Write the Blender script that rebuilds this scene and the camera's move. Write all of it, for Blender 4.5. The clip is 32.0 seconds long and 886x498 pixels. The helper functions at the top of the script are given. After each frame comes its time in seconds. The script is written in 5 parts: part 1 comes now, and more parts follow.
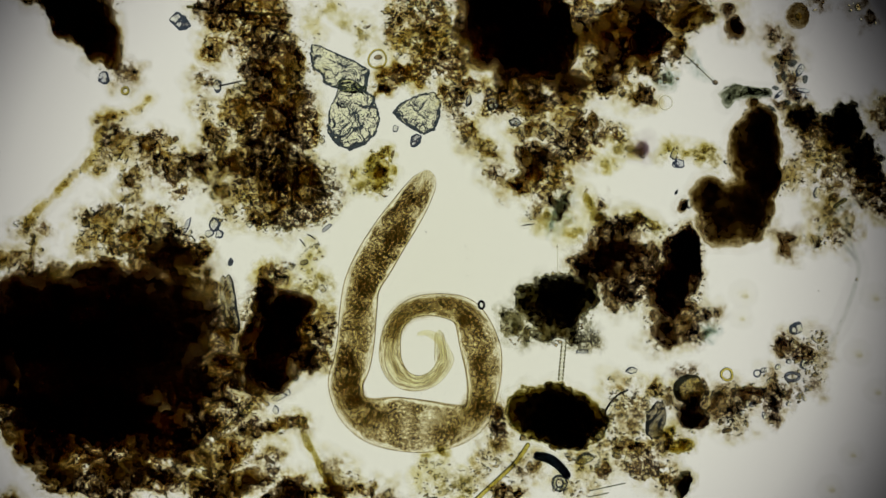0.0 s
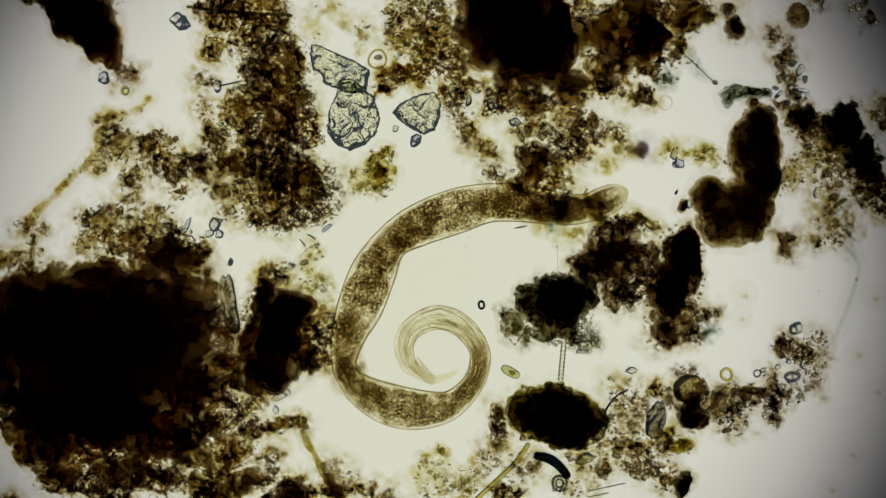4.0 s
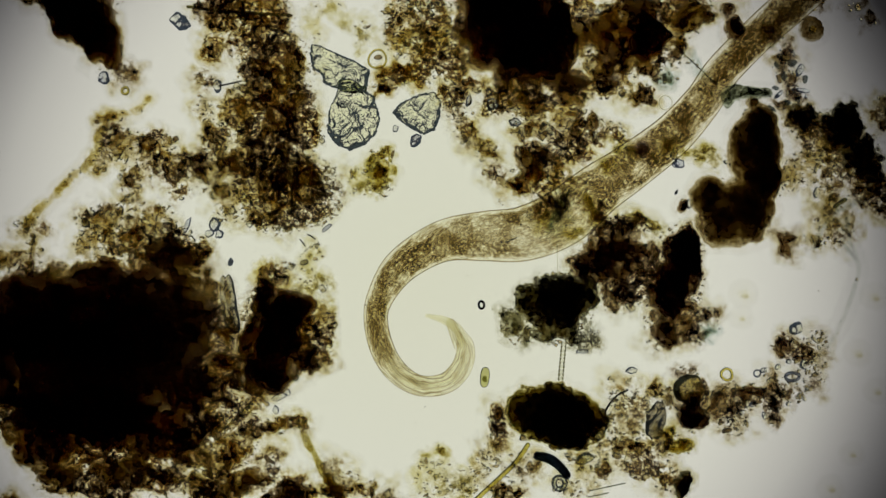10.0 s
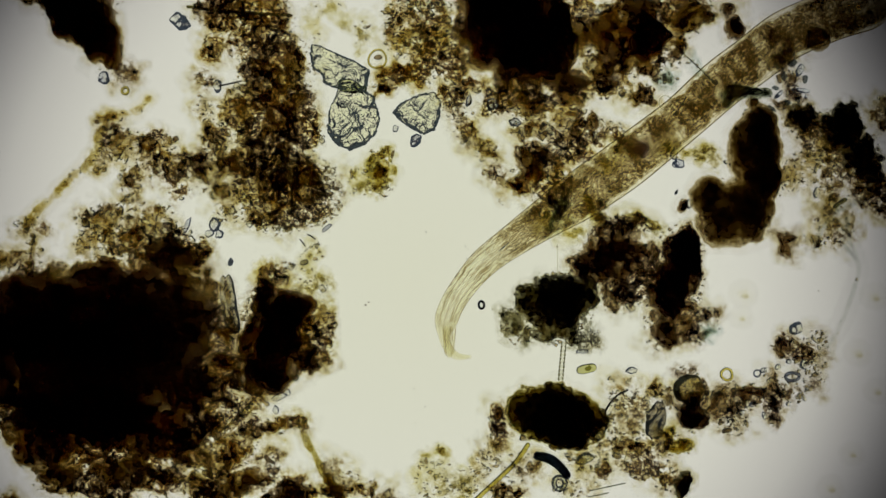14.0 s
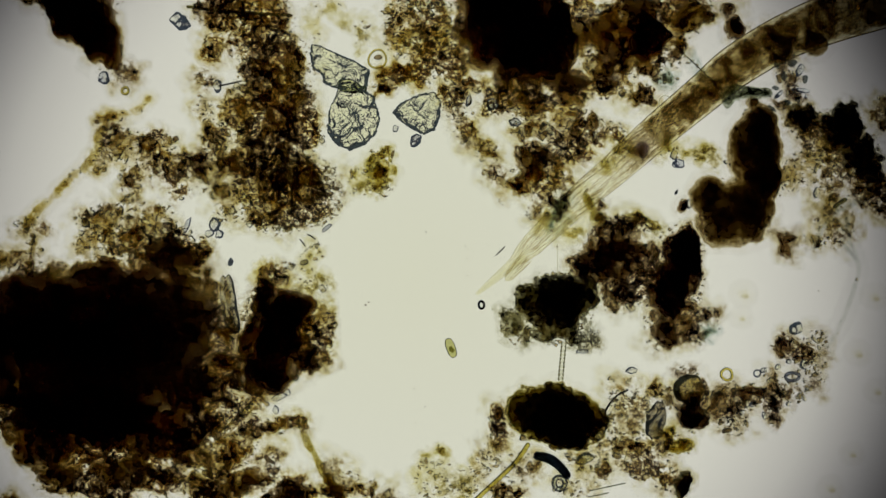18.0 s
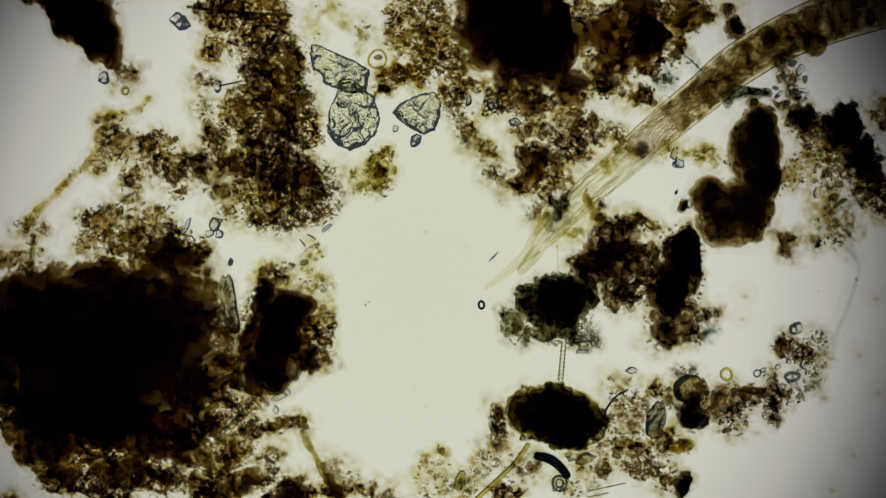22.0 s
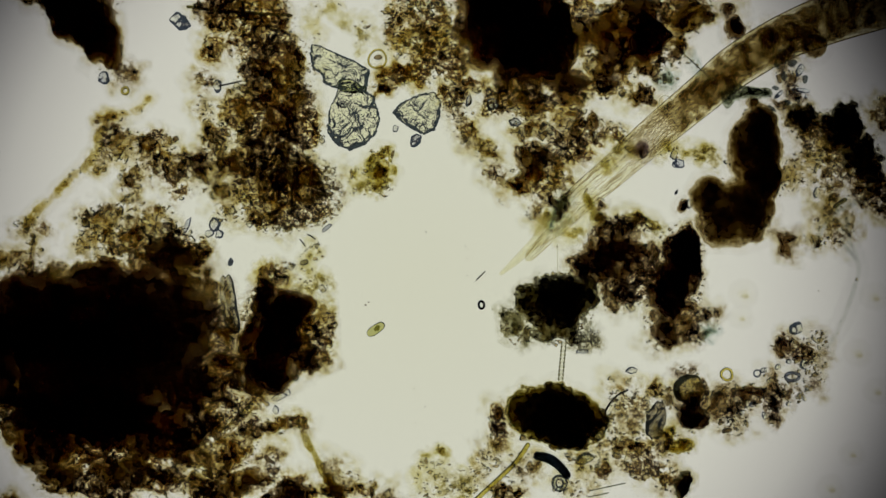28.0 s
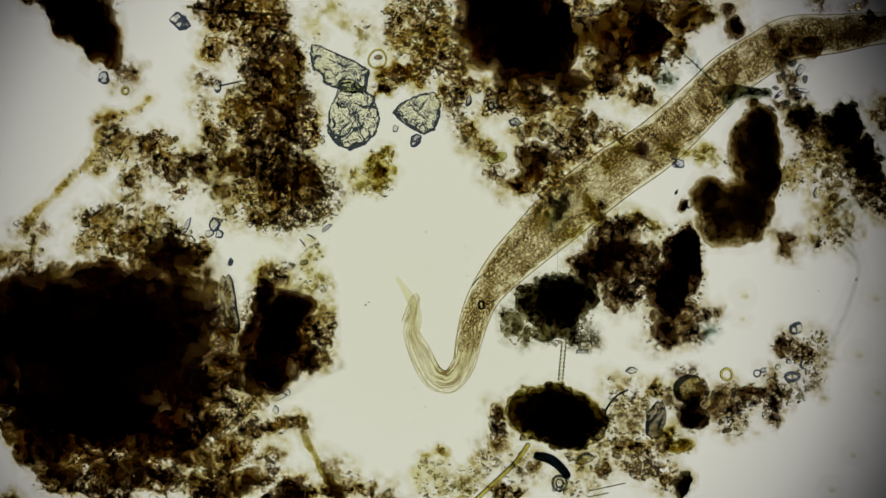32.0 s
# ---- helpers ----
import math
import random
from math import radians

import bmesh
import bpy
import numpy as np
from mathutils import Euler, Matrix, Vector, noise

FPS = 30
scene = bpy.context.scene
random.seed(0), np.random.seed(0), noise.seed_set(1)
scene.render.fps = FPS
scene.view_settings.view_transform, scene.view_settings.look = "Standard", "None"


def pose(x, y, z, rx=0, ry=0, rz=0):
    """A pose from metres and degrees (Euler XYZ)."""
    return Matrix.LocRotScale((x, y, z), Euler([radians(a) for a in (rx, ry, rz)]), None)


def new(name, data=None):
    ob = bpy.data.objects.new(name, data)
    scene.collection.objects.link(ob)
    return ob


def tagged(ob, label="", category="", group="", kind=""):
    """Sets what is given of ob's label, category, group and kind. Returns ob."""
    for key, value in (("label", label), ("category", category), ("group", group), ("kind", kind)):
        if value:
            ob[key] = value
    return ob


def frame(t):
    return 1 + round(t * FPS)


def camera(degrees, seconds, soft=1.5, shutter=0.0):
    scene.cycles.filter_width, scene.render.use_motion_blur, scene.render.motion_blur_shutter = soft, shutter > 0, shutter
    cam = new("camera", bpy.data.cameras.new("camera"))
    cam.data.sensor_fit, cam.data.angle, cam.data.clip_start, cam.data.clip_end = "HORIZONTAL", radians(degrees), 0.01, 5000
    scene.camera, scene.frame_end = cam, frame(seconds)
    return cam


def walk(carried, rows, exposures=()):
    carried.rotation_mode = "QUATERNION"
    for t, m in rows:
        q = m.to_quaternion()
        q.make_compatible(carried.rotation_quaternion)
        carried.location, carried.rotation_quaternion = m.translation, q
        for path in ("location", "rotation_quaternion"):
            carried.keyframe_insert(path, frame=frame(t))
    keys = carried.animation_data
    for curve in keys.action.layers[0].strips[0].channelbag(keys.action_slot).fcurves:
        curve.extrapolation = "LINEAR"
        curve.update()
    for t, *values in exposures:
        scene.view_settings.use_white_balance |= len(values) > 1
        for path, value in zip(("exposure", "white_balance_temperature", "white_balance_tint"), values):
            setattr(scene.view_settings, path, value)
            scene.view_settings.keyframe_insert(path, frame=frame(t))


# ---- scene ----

# A drop of pond sediment on a microscope slide, built a thousand times life size:
# one metre here is one millimetre on the slide, 0.001 m is one micrometre.
# Plan coordinates (px, py) are micrometres from the field's upper left corner, y down.
EYE = 7.4592
cam = camera(12.0, 32.0, soft=1.5)
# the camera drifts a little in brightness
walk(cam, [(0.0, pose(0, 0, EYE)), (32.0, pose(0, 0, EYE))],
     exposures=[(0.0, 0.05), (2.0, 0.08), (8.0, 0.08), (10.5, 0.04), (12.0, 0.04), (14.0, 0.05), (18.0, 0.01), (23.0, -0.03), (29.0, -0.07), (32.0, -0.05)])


def at(px, py, z=0.0):
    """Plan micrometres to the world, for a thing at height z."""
    k = (EYE - z) / EYE
    return Vector(((px - 784) / 1000 * k, (441 - py) / 1000 * k, z))


# ---- light: a dim room, and the lit field of the microscope's lamp below the glass ----
world = bpy.data.worlds.new("room")
scene.world = world
world.use_nodes = True
world.node_tree.nodes["Background"].inputs[0].default_value = (0.72, 0.92, 1.22, 1)
world.node_tree.nodes["Background"].inputs[1].default_value = 0.055
scene.cycles.transparent_max_bounces = 32


# ---- materials ----
class Nodes:
    """Short way to wire a material."""

    def __init__(self, name):
        self.mat = bpy.data.materials.new(name)
        self.mat.use_nodes = True
        self.tree = self.mat.node_tree
        self.tree.nodes.clear()
        self.out = self.tree.nodes.new("ShaderNodeOutputMaterial")

    def put(self, socket, value):
        if isinstance(value, bpy.types.NodeSocket):
            self.tree.links.new(value, socket)
        elif value is not None:
            socket.default_value = value

    def node(self, kind, ins=(), out=0, **settings):
        n = self.tree.nodes.new("ShaderNode" + kind)
        if "operation" in settings:
            n.operation = settings["operation"]
        if "data_type" in settings:
            n.data_type = settings["data_type"]
        if "blend_type" in settings:
            n.blend_type = settings["blend_type"]
        if "interpolation_type" in settings:
            n.interpolation_type = settings["interpolation_type"]
        if "uv_map" in settings:
            n.uv_map = settings["uv_map"]
        for i, value in (ins.items() if isinstance(ins, dict) else enumerate(ins)):
            self.put(n.inputs[i], value)
        return n.outputs[out]

    def math(self, op, a, b=None, c=None):
        return self.node("Math", [a, b, c], operation=op)

    def noise(self, vector, scale, detail=3.0, rough=0.6):
        return self.node("TexNoise", {"Vector": vector, "Scale": scale, "Detail": detail, "Roughness": rough})

    def cells(self, vector, scale, out=0, edge=False):
        n = self.tree.nodes.new("ShaderNodeTexVoronoi")
        n.voronoi_dimensions, n.feature = "2D", "DISTANCE_TO_EDGE" if edge else "F1"
        self.put(n.inputs["Vector"], vector)
        n.inputs["Scale"].default_value = scale
        return n.outputs[out]

    def span(self, value, a, b, c, d, smooth=False):
        return self.node("MapRange", [value, a, b, c, d], interpolation_type="SMOOTHSTEP" if smooth else "LINEAR")

    def absorb(self, depth, rgb):
        """Light let through an optical depth, by Beer and Lambert, channel by channel."""
        parts = [self.math("EXPONENT", self.math("MULTIPLY", depth, -k)) for k in rgb]
        return self.node("CombineColor", parts)

    def finish(self, shader):
        self.tree.links.new(shader, self.out.inputs["Surface"])
        return self.mat


def sediment_material(name, rgb, solid=(0.05, 0.035, 0.02), grain=1.0, hues=1.0):
    """Loose matter that swallows light by its own thickness, z above the glass."""
    n = Nodes(name)
    place = n.node("TexCoord", out=3)
    z = n.node("SeparateXYZ", [place], out=2)
    # patches of smooth slime and of crisp grain, 100 micrometres across
    crisp = n.math("MULTIPLY", n.span(n.noise(place, 11.0, 3.0), 0.40, 0.58, 0.15, 1.15, True), n.math("MULTIPLY", n.span(z, 0.03, 0.085, 1.0, 0.25, True), grain))
    coarse = n.span(n.noise(place, 24.0, 4.0), 0.32, 0.68, n.span(z, 0.04, 0.1, 0.62, 0.9), 1.42)
    fine = n.math("MULTIPLY_ADD", n.span(n.noise(place, 120.0, 3.0, 0.7), 0.3, 0.7, -0.5, 0.62), crisp, 1.0)
    hue = n.noise(place, 15.0, 4.0, 0.65)
    hue2 = n.noise(n.node("Mapping", [place, (3.1, 1.7, 0)]), 12.0, 4.0, 0.65)
    curl = n.math("ABSOLUTE", n.math("SUBTRACT", n.noise(place, 42.0, 2.0, 0.5), 0.5))
    wire = n.span(curl, 0.0, 0.021, 1.0, 0.0, True)
    # packed grains, 7 to 14 micrometres across, each lighter or darker than the next, with dark joints
    bent = n.node("VectorMath", [place, n.node("VectorMath", [n.node("TexNoise", {"Vector": place, "Scale": 60.0, "Detail": 2.0}, out=1), (0.012, 0.012, 0.0)], operation="MULTIPLY")], operation="ADD")
    joint = n.math("MAXIMUM", n.span(n.cells(bent, 66.0, edge=True), 0.0, 0.15, 1.0, 0.0, True), n.math("MULTIPLY", n.span(n.cells(bent, 125.0, edge=True), 0.0, 0.2, 1.0, 0.0, True), 0.6))
    tone = n.node("SeparateColor", [n.cells(bent, 66.0, 1)])
    tone2 = n.node("SeparateColor", [n.cells(bent, 125.0, 1)])
    each = n.math("MULTIPLY", n.span(tone, 0.0, 1.0, 0.55, 1.45), n.span(tone2, 0.0, 1.0, 0.62, 1.38))
    wire = n.math("MULTIPLY", n.math("MAXIMUM", wire, joint), crisp)
    wire = n.math("MULTIPLY", wire, n.span(z, 0.004, 0.016, 0.0, 1.0))
    lump = n.span(n.noise(place, 46.0, 3.0, 0.55), 0.32, 0.68, n.span(z, 0.03, 0.09, 1 - 0.4 * min(grain, 1.2), 0.92), 1 + 0.42 * grain)
    depth = n.math("MULTIPLY", n.math("MULTIPLY", z, coarse), n.math("MULTIPLY", fine, lump))
    depth = n.math("MULTIPLY", depth, n.math("MAXIMUM", n.math("MULTIPLY_ADD", n.math("SUBTRACT", each, 1.0), crisp, 1.0), 0.15))
    depth = n.math("ADD", n.math("MULTIPLY", depth, n.math("MULTIPLY_ADD", wire, 0.95, 0.70)), n.math("MULTIPLY", wire, 0.010))
    warm = n.absorb(depth, rgb)
    cool = n.absorb(depth, (rgb[0] * 1.04, rgb[1] * 1.0, rgb[2] * 0.78))
    ochre = n.absorb(depth, (rgb[0] * 0.78, rgb[1] * 0.92, rgb[2] * 1.2))
    tint = n.node("Mix", {0: n.span(hue, 0.44, 0.60, 0, hues), 6: warm, 7: cool}, out=2, data_type="RGBA")
    tint = n.node("Mix", {0: n.span(hue2, 0.50, 0.66, 0, 0.7 * hues), 6: tint, 7: ochre}, out=2, data_type="RGBA")
    clear = n.node("BsdfTransparent", [tint])
    rgbn = n.node("Mix", {0: coarse, 6: (*solid, 1), 7: (solid[0] * 1.6, solid[1] * 1.5, solid[2] * 1.3, 1)}, out=2, data_type="RGBA")
    body = n.node("BsdfDiffuse", [rgbn, 0.6])
    return n.finish(n.node("MixShader", [0.03, clear, body]))


def clear_material(name, tint, ior=1.25, rough=0.02, vary=0.15, scale=60.0, crease=0.0, bumpy=0.35):
    """Clear mineral or shell in water: bends the light, dark where it turns away from the lamp."""
    n = Nodes(name)
    place = n.node("TexCoord", out=3)
    spot = n.node("ObjectInfo", out=5)
    stain = n.noise(place, scale, 4.0)
    low = tuple(c * (1 - vary) ** 2 for c in tint)
    shade = n.math("ADD", n.math("MULTIPLY", stain, 0.7), n.math("MULTIPLY", spot, 0.3))
    col = n.node("Mix", {0: shade, 6: (*low, 1), 7: (*tint, 1)}, out=2, data_type="RGBA")
    if crease:
        # dark lines painted in colour where creases would bend the light away
        curl = n.math("ABSOLUTE", n.math("SUBTRACT", n.noise(place, 42.0, 3.0, 0.6), 0.5))
        curl2 = n.math("ABSOLUTE", n.math("SUBTRACT", n.noise(place, 100.0, 2.0, 0.6), 0.52))
        curl3 = n.math("ABSOLUTE", n.math("SUBTRACT", n.noise(place, 165.0, 1.5, 0.5), 0.5))
        where = n.noise(place, 26.0, 2.0)
        line = n.math("MAXIMUM", n.math("MULTIPLY", n.span(curl, 0.0, 0.011, 0.9, 0.0, True), n.span(n.noise(place, 33.0, 1.0), 0.42, 0.52, 0.0, 1.0, True)),
                      n.math("MULTIPLY", n.span(curl2, 0.0, 0.030, 0.9, 0.0, True), n.span(where, 0.42, 0.54, 0.0, 1.0, True)))
        line = n.math("MAXIMUM", line, n.math("MULTIPLY", n.span(curl3, 0.0, 0.055, 0.7, 0.0, True), n.span(where, 0.52, 0.42, 0.0, 1.0, True)))
        line = n.math("MULTIPLY", line, crease)
        col = n.node("Mix", {0: line, 6: col, 7: (0.10, 0.13, 0.15, 1)}, out=2, data_type="RGBA")
    bump = n.node("Bump", {"Strength": bumpy, "Distance": 0.0015, "Height": n.noise(place, scale * 2, 3.0)})
    return n.finish(n.node("BsdfRefraction", {"Color": col, "Roughness": rough, "IOR": ior, "Normal": bump}))


def tinted_material(name, tint, vary=0.3, scale=80.0):
    """Thin stained membrane: lets coloured light straight through."""
    n = Nodes(name)
    place = n.node("TexCoord", out=3)
    low = tuple(c * (1 - vary) for c in tint)
    col = n.node("Mix", {0: n.span(n.noise(place, scale, 4.0), 0.3, 0.7, 0, 1), 6: (*low, 1), 7: (*tint, 1)}, out=2, data_type="RGBA")
    clear = n.node("BsdfTransparent", [col])
    gloss = n.node("BsdfDiffuse", [(*[c * 0.2 for c in tint], 1)])
    return n.finish(n.node("MixShader", [0.03, clear, gloss]))


def field_material():
    n = Nodes("lamp field with vignette")
    place = n.node("TexCoord", out=3)
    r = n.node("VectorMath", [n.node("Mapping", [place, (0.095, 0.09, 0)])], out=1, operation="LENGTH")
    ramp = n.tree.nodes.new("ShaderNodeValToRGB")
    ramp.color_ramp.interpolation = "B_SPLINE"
    # vignette painted into the glow: dims and greys outwards, slightly off centre
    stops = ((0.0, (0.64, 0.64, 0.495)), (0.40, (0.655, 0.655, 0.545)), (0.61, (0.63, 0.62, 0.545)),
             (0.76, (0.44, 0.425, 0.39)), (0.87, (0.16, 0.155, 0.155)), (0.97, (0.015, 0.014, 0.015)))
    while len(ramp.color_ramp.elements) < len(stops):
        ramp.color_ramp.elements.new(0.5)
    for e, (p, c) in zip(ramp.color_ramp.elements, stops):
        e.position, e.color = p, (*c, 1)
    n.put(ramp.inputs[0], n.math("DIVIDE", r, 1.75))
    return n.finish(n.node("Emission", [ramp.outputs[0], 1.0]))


def glass_material():
    n = Nodes("slide glass")
    clear = n.node("BsdfTransparent", [(0.995, 1.0, 0.995, 1)])
    gloss = n.node("BsdfGlossy", {"Color": (1, 1, 1, 1), "Roughness": 0.02})
    return n.finish(n.node("MixShader", [n.node("Fresnel", [1.12]), clear, gloss]))


def worm_material():
    """Pale cuticle, granular brown gut, longitudinal folds; laid out along the body (u) and across it (v)."""
    n = Nodes("worm body")
    uv = n.node("UVMap", uv_map="body")
    share = n.node("UVMap", uv_map="piece")
    w = n.math("MULTIPLY", n.span(n.node("SeparateXYZ", [share], out=0), 0, 1, 0, 1, True), n.node("SeparateXYZ", [share], out=1))
    u, v = (n.node("SeparateXYZ", [uv], out=i) for i in (0, 1))
    av = n.math("ABSOLUTE", v)
    long = n.span(u, 0.22, 0.42, 0.0, 1.0, True)
    tip = n.math("MULTIPLY", n.span(u, 1.29, 1.345, 1.0, 0.22, True), n.span(u, 1.12, 1.25, 0.95, 1.28, True))
    sway = n.span(n.noise(n.node("CombineXYZ", [u, n.math("MULTIPLY", v, 0.012), 3.0]), 16.0, 3.0), 0.35, 0.7, -0.04, 0.20)
    inner = n.span(n.math("ADD", av, sway), 0.78, 0.97, 1.0, 0.0, True)
    wide = n.node("CombineXYZ", [u, n.math("MULTIPLY", v, 0.040), 0.0])
    coarse = n.span(n.noise(wide, 30.0, 2.0, 0.5), 0.35, 0.62, 1.42, 0.58, True)
    # pale round vacuoles in the gut
    blob = n.span(n.cells(n.node("VectorMath", [wide, n.node("VectorMath", [n.node("TexNoise", {"Vector": wide, "Scale": 40.0, "Detail": 1.0}, out=1), (0.014, 0.014, 0.0)], operation="MULTIPLY")], operation="ADD"), 21.0), 0.20, 0.38, 1.0, 0.0, True)
    blob = n.math("MULTIPLY", blob, n.span(n.node("SeparateColor", [n.cells(wide, 21.0, 1)]), 0.30, 0.52, 0.0, 0.62))
    coarse = n.math("MULTIPLY", coarse, n.math("SUBTRACT", 1.0, blob))
    fine = n.span(n.noise(wide, 190.0, 3.0, 0.8), 0.40, 0.62, 0.30, 1.85)
    gut = n.math("MULTIPLY", n.math("MULTIPLY", coarse, fine), n.math("MULTIPLY", n.math("MULTIPLY", long, tip), inner))
    bend = n.math("ADD", v, n.span(n.noise(n.node("CombineXYZ", [u, n.math("MULTIPLY", v, 0.03), 7.0]), 22.0, 2.0), 0.3, 0.7, -0.16, 0.16))
    lines = n.node("CombineXYZ", [n.math("MULTIPLY", u, 3.5), n.math("MULTIPLY", bend, 2.6), 0.0])
    fold = n.span(n.noise(lines, 3.2, 2.0, 0.5), 0.53, 0.60, 0.0, 1.0)
    fold2 = n.span(n.noise(lines, 3.2, 2.0, 0.5), 0.60, 0.66, 1.0, 0.0)
    thin = n.node("CombineXYZ", [n.math("MULTIPLY", u, 11.0), n.math("MULTIPLY", bend, 6.0), 5.0])
    hair = n.span(n.math("ABSOLUTE", n.math("SUBTRACT", n.noise(thin, 2.4, 2.0, 0.5), 0.5)), 0.0, 0.022, 0.9, 0.0, True)
    fold = n.math("MAXIMUM", n.math("MULTIPLY", fold, fold2), hair)
    fold = n.math("MULTIPLY", fold, n.math("MULTIPLY", n.span(u, 0.03, 0.16, 0.2, 1.0), n.span(long, 0, 1, 0.78, 0.26)))
    rim = n.math("MULTIPLY", n.span(av, 0.945, 0.985, 0.0, 1.0), n.span(u, 0.04, 0.29, 0.25, 1.1))
    depth = n.math("ADD", n.math("ADD", n.math("MULTIPLY", gut, n.span(u, 0.75, 0.9, 0.80, 0.90, True)), fold), rim)
    depth = n.math("MULTIPLY", n.math("ADD", depth, n.span(long, 0, 1, 0.02, 0.055)), w)
    straw = n.absorb(n.math("MULTIPLY", n.math("MULTIPLY", n.span(long, 0, 1, 1.0, 0.7), n.span(av, 0.2, 0.95, 1.0, 0.9)), w), (0.015, 0.015, 0.14))
    tint = n.node("Mix", {0: 1.0, 6: n.absorb(depth, (0.89, 1.09, 1.64)), 7: straw}, out=2, data_type="RGBA", blend_type="MULTIPLY")
    clear = n.node("BsdfTransparent", [tint])
    wet = n.node("BsdfDiffuse", [(0.2, 0.17, 0.1, 1)])
    return n.finish(n.node("MixShader", [n.math("MULTIPLY", w, 0.012), clear, wet]))


SOIL = sediment_material("humus", (41, 51, 85), grain=1.5)
DENSE = sediment_material("dense humus", (52, 63, 100), (0.04, 0.03, 0.022), 0.6)
SOOT = sediment_material("black humus", (80, 84, 118), (0.02, 0.02, 0.022), 1.0, 0.6)
RUST = sediment_material("iron-stained floc", (41, 54, 102), (0.12, 0.06, 0.02), 1.3)
OLIVE = sediment_material("olive floc", (52, 63, 150), (0.06, 0.06, 0.02), 0.8)
PURPLE = sediment_material("grey-brown floc", (60, 72, 100), (0.05, 0.04, 0.04), 1.2, 0.5)
PELLET = sediment_material("brown pellet", (60, 72, 110), (0.05, 0.035, 0.025), 0.5, 0.2)
TEAL = sediment_material("blue-green floc", (66, 50, 56), (0.03, 0.05, 0.05), 0.6, 0.2)
ALGAL = sediment_material("blue-green algal wall", (58, 54, 68), (0.03, 0.05, 0.05), 1.0, 0.3)
FLAKE = clear_material("grey flake", (0.56, 0.60, 0.60), 1.42, 0.04, 0.3, 90)
OVAL = sediment_material("brown-black oval body", (58, 66, 124), (0.04, 0.04, 0.02), 1.1, 0.5)
HEART = clear_material("yellow crystal", (0.78, 0.66, 0.30), 1.24, 0.04, 0.3, 60, 0.9)
STRAW = sediment_material("straw fibre", (38, 50, 118), (0.2, 0.12, 0.04), 0.5)
QUARTZ = clear_material("quartz", (1.0, 1.0, 0.76), 1.36, 0.07, 0.10, 40, 1.0, 0.35)
GREY_QUARTZ = clear_material("grey quartz", (0.55, 0.49, 0.36), 1.22, 0.12, 0.4, 60, 1.0, 0.8)
TAWNY = clear_material("tawny shell", (0.80, 0.74, 0.55), 1.36, 0.05, 0.5, 70, 1.0, 0.6)
WALL = clear_material("pale ring wall", (0.78, 0.80, 0.70), 1.16, 0.05, 0.25, 60)
SHELL = clear_material("silica shell", (0.96, 0.97, 0.93), 1.36, 0.03, 0.10, 60, 0.5)
GRIT = clear_material("brown grit", (0.80, 0.70, 0.45), 1.42, 0.02, 0.22, 90)
PALE_GRIT = clear_material("pale grit", (0.93, 0.90, 0.74), 1.42, 0.02, 0.15, 90)
BLUE_GRIT = clear_material("blue-grey grit", (0.82, 0.85, 0.93), 1.45, 0.04, 0.25, 90)
DARK_GRIT = clear_material("dark grit", (0.50, 0.40, 0.25), 1.32, 0.08, 0.4, 90)
GREEN_FIBRE = clear_material("olive fibre", (0.58, 0.57, 0.33), 1.10, 0.2, 0.3)
YELLOW = clear_material("yellow hypha", (0.96, 0.90, 0.45), 1.11, 0.05, 0.15, 60, 0.15)
SLATE = tinted_material("slate flake", (0.30, 0.34, 0.34), 0.6, 150)
INK = tinted_material("blue-black rind", (0.10, 0.12, 0.16), 0.6)
SLIME = clear_material("faint slime", (0.96, 0.955, 0.90), 1.02, 0.3, 0.04)
ALGA = clear_material("algal green", (0.80, 0.80, 0.36), 1.3, 0.05, 0.25, 120)
ALGA_DARK = tinted_material("chloroplast", (0.45, 0.43, 0.14), 0.5, 200)
CYST_WALL = sediment_material("brown cyst wall", (52, 62, 92), (0.05, 0.04, 0.03), 0.35, 0.3)
# tint of the blurred yellowish fringe painted round the clumps
HALO = sediment_material("yellow-brown out-of-focus halo", (34, 44, 106), (0.1, 0.08, 0.03), 0.25, 1.0)
MAUVE = sediment_material("mauve slime", (60, 72, 66), (0.05, 0.03, 0.05), 0.25, 0.1)
GREY_SLIME = sediment_material("grey slime", (62, 56, 66), (0.05, 0.05, 0.05), 0.4, 0.2)
FIELD = field_material()
GLASS = glass_material()
WORM = worm_material()


# ---- mesh helpers ----
def mesh_of(name, verts, faces, material, smooth=True):
    me = bpy.data.meshes.new(name)
    me.from_pydata([tuple(v) for v in verts], [], [tuple(int(i) for i in f) for f in faces])
    me.materials.append(material)
    if smooth:
        me.polygons.foreach_set("use_smooth", np.ones(len(me.polygons), bool))
    me.update()
    return me


def part(name, bm, material, parent, label=""):
    """One mesh object under a thing or under a part; bm is a bmesh or a ready mesh."""
    if isinstance(bm, bmesh.types.BMesh):
        me = bpy.data.meshes.new(name)
        bm.to_mesh(me)
        bm.free()
        me.materials.append(material)
        me.polygons.foreach_set("use_smooth", np.ones(len(me.polygons), bool))
    else:
        me = bm
    ob = new(name, me)
    ob.parent = parent
    if label:
        ob["label"] = label
    return ob


def worded(label):
    """Labels of at least four words."""
    return label if len(label.replace(",", "").split()) > 4 else label + " on the glass"


def thing(name, where, label, category, group="", turn=0.0):
    ob = new(name)
    ob.empty_display_size = 0.02
    ob.matrix_basis = Matrix.Translation(where) @ pose(0, 0, 0, 0, 0, -turn)
    return tagged(ob, worded(label), category, group)


LATTICE = np.random.RandomState(7).rand(256, 256)


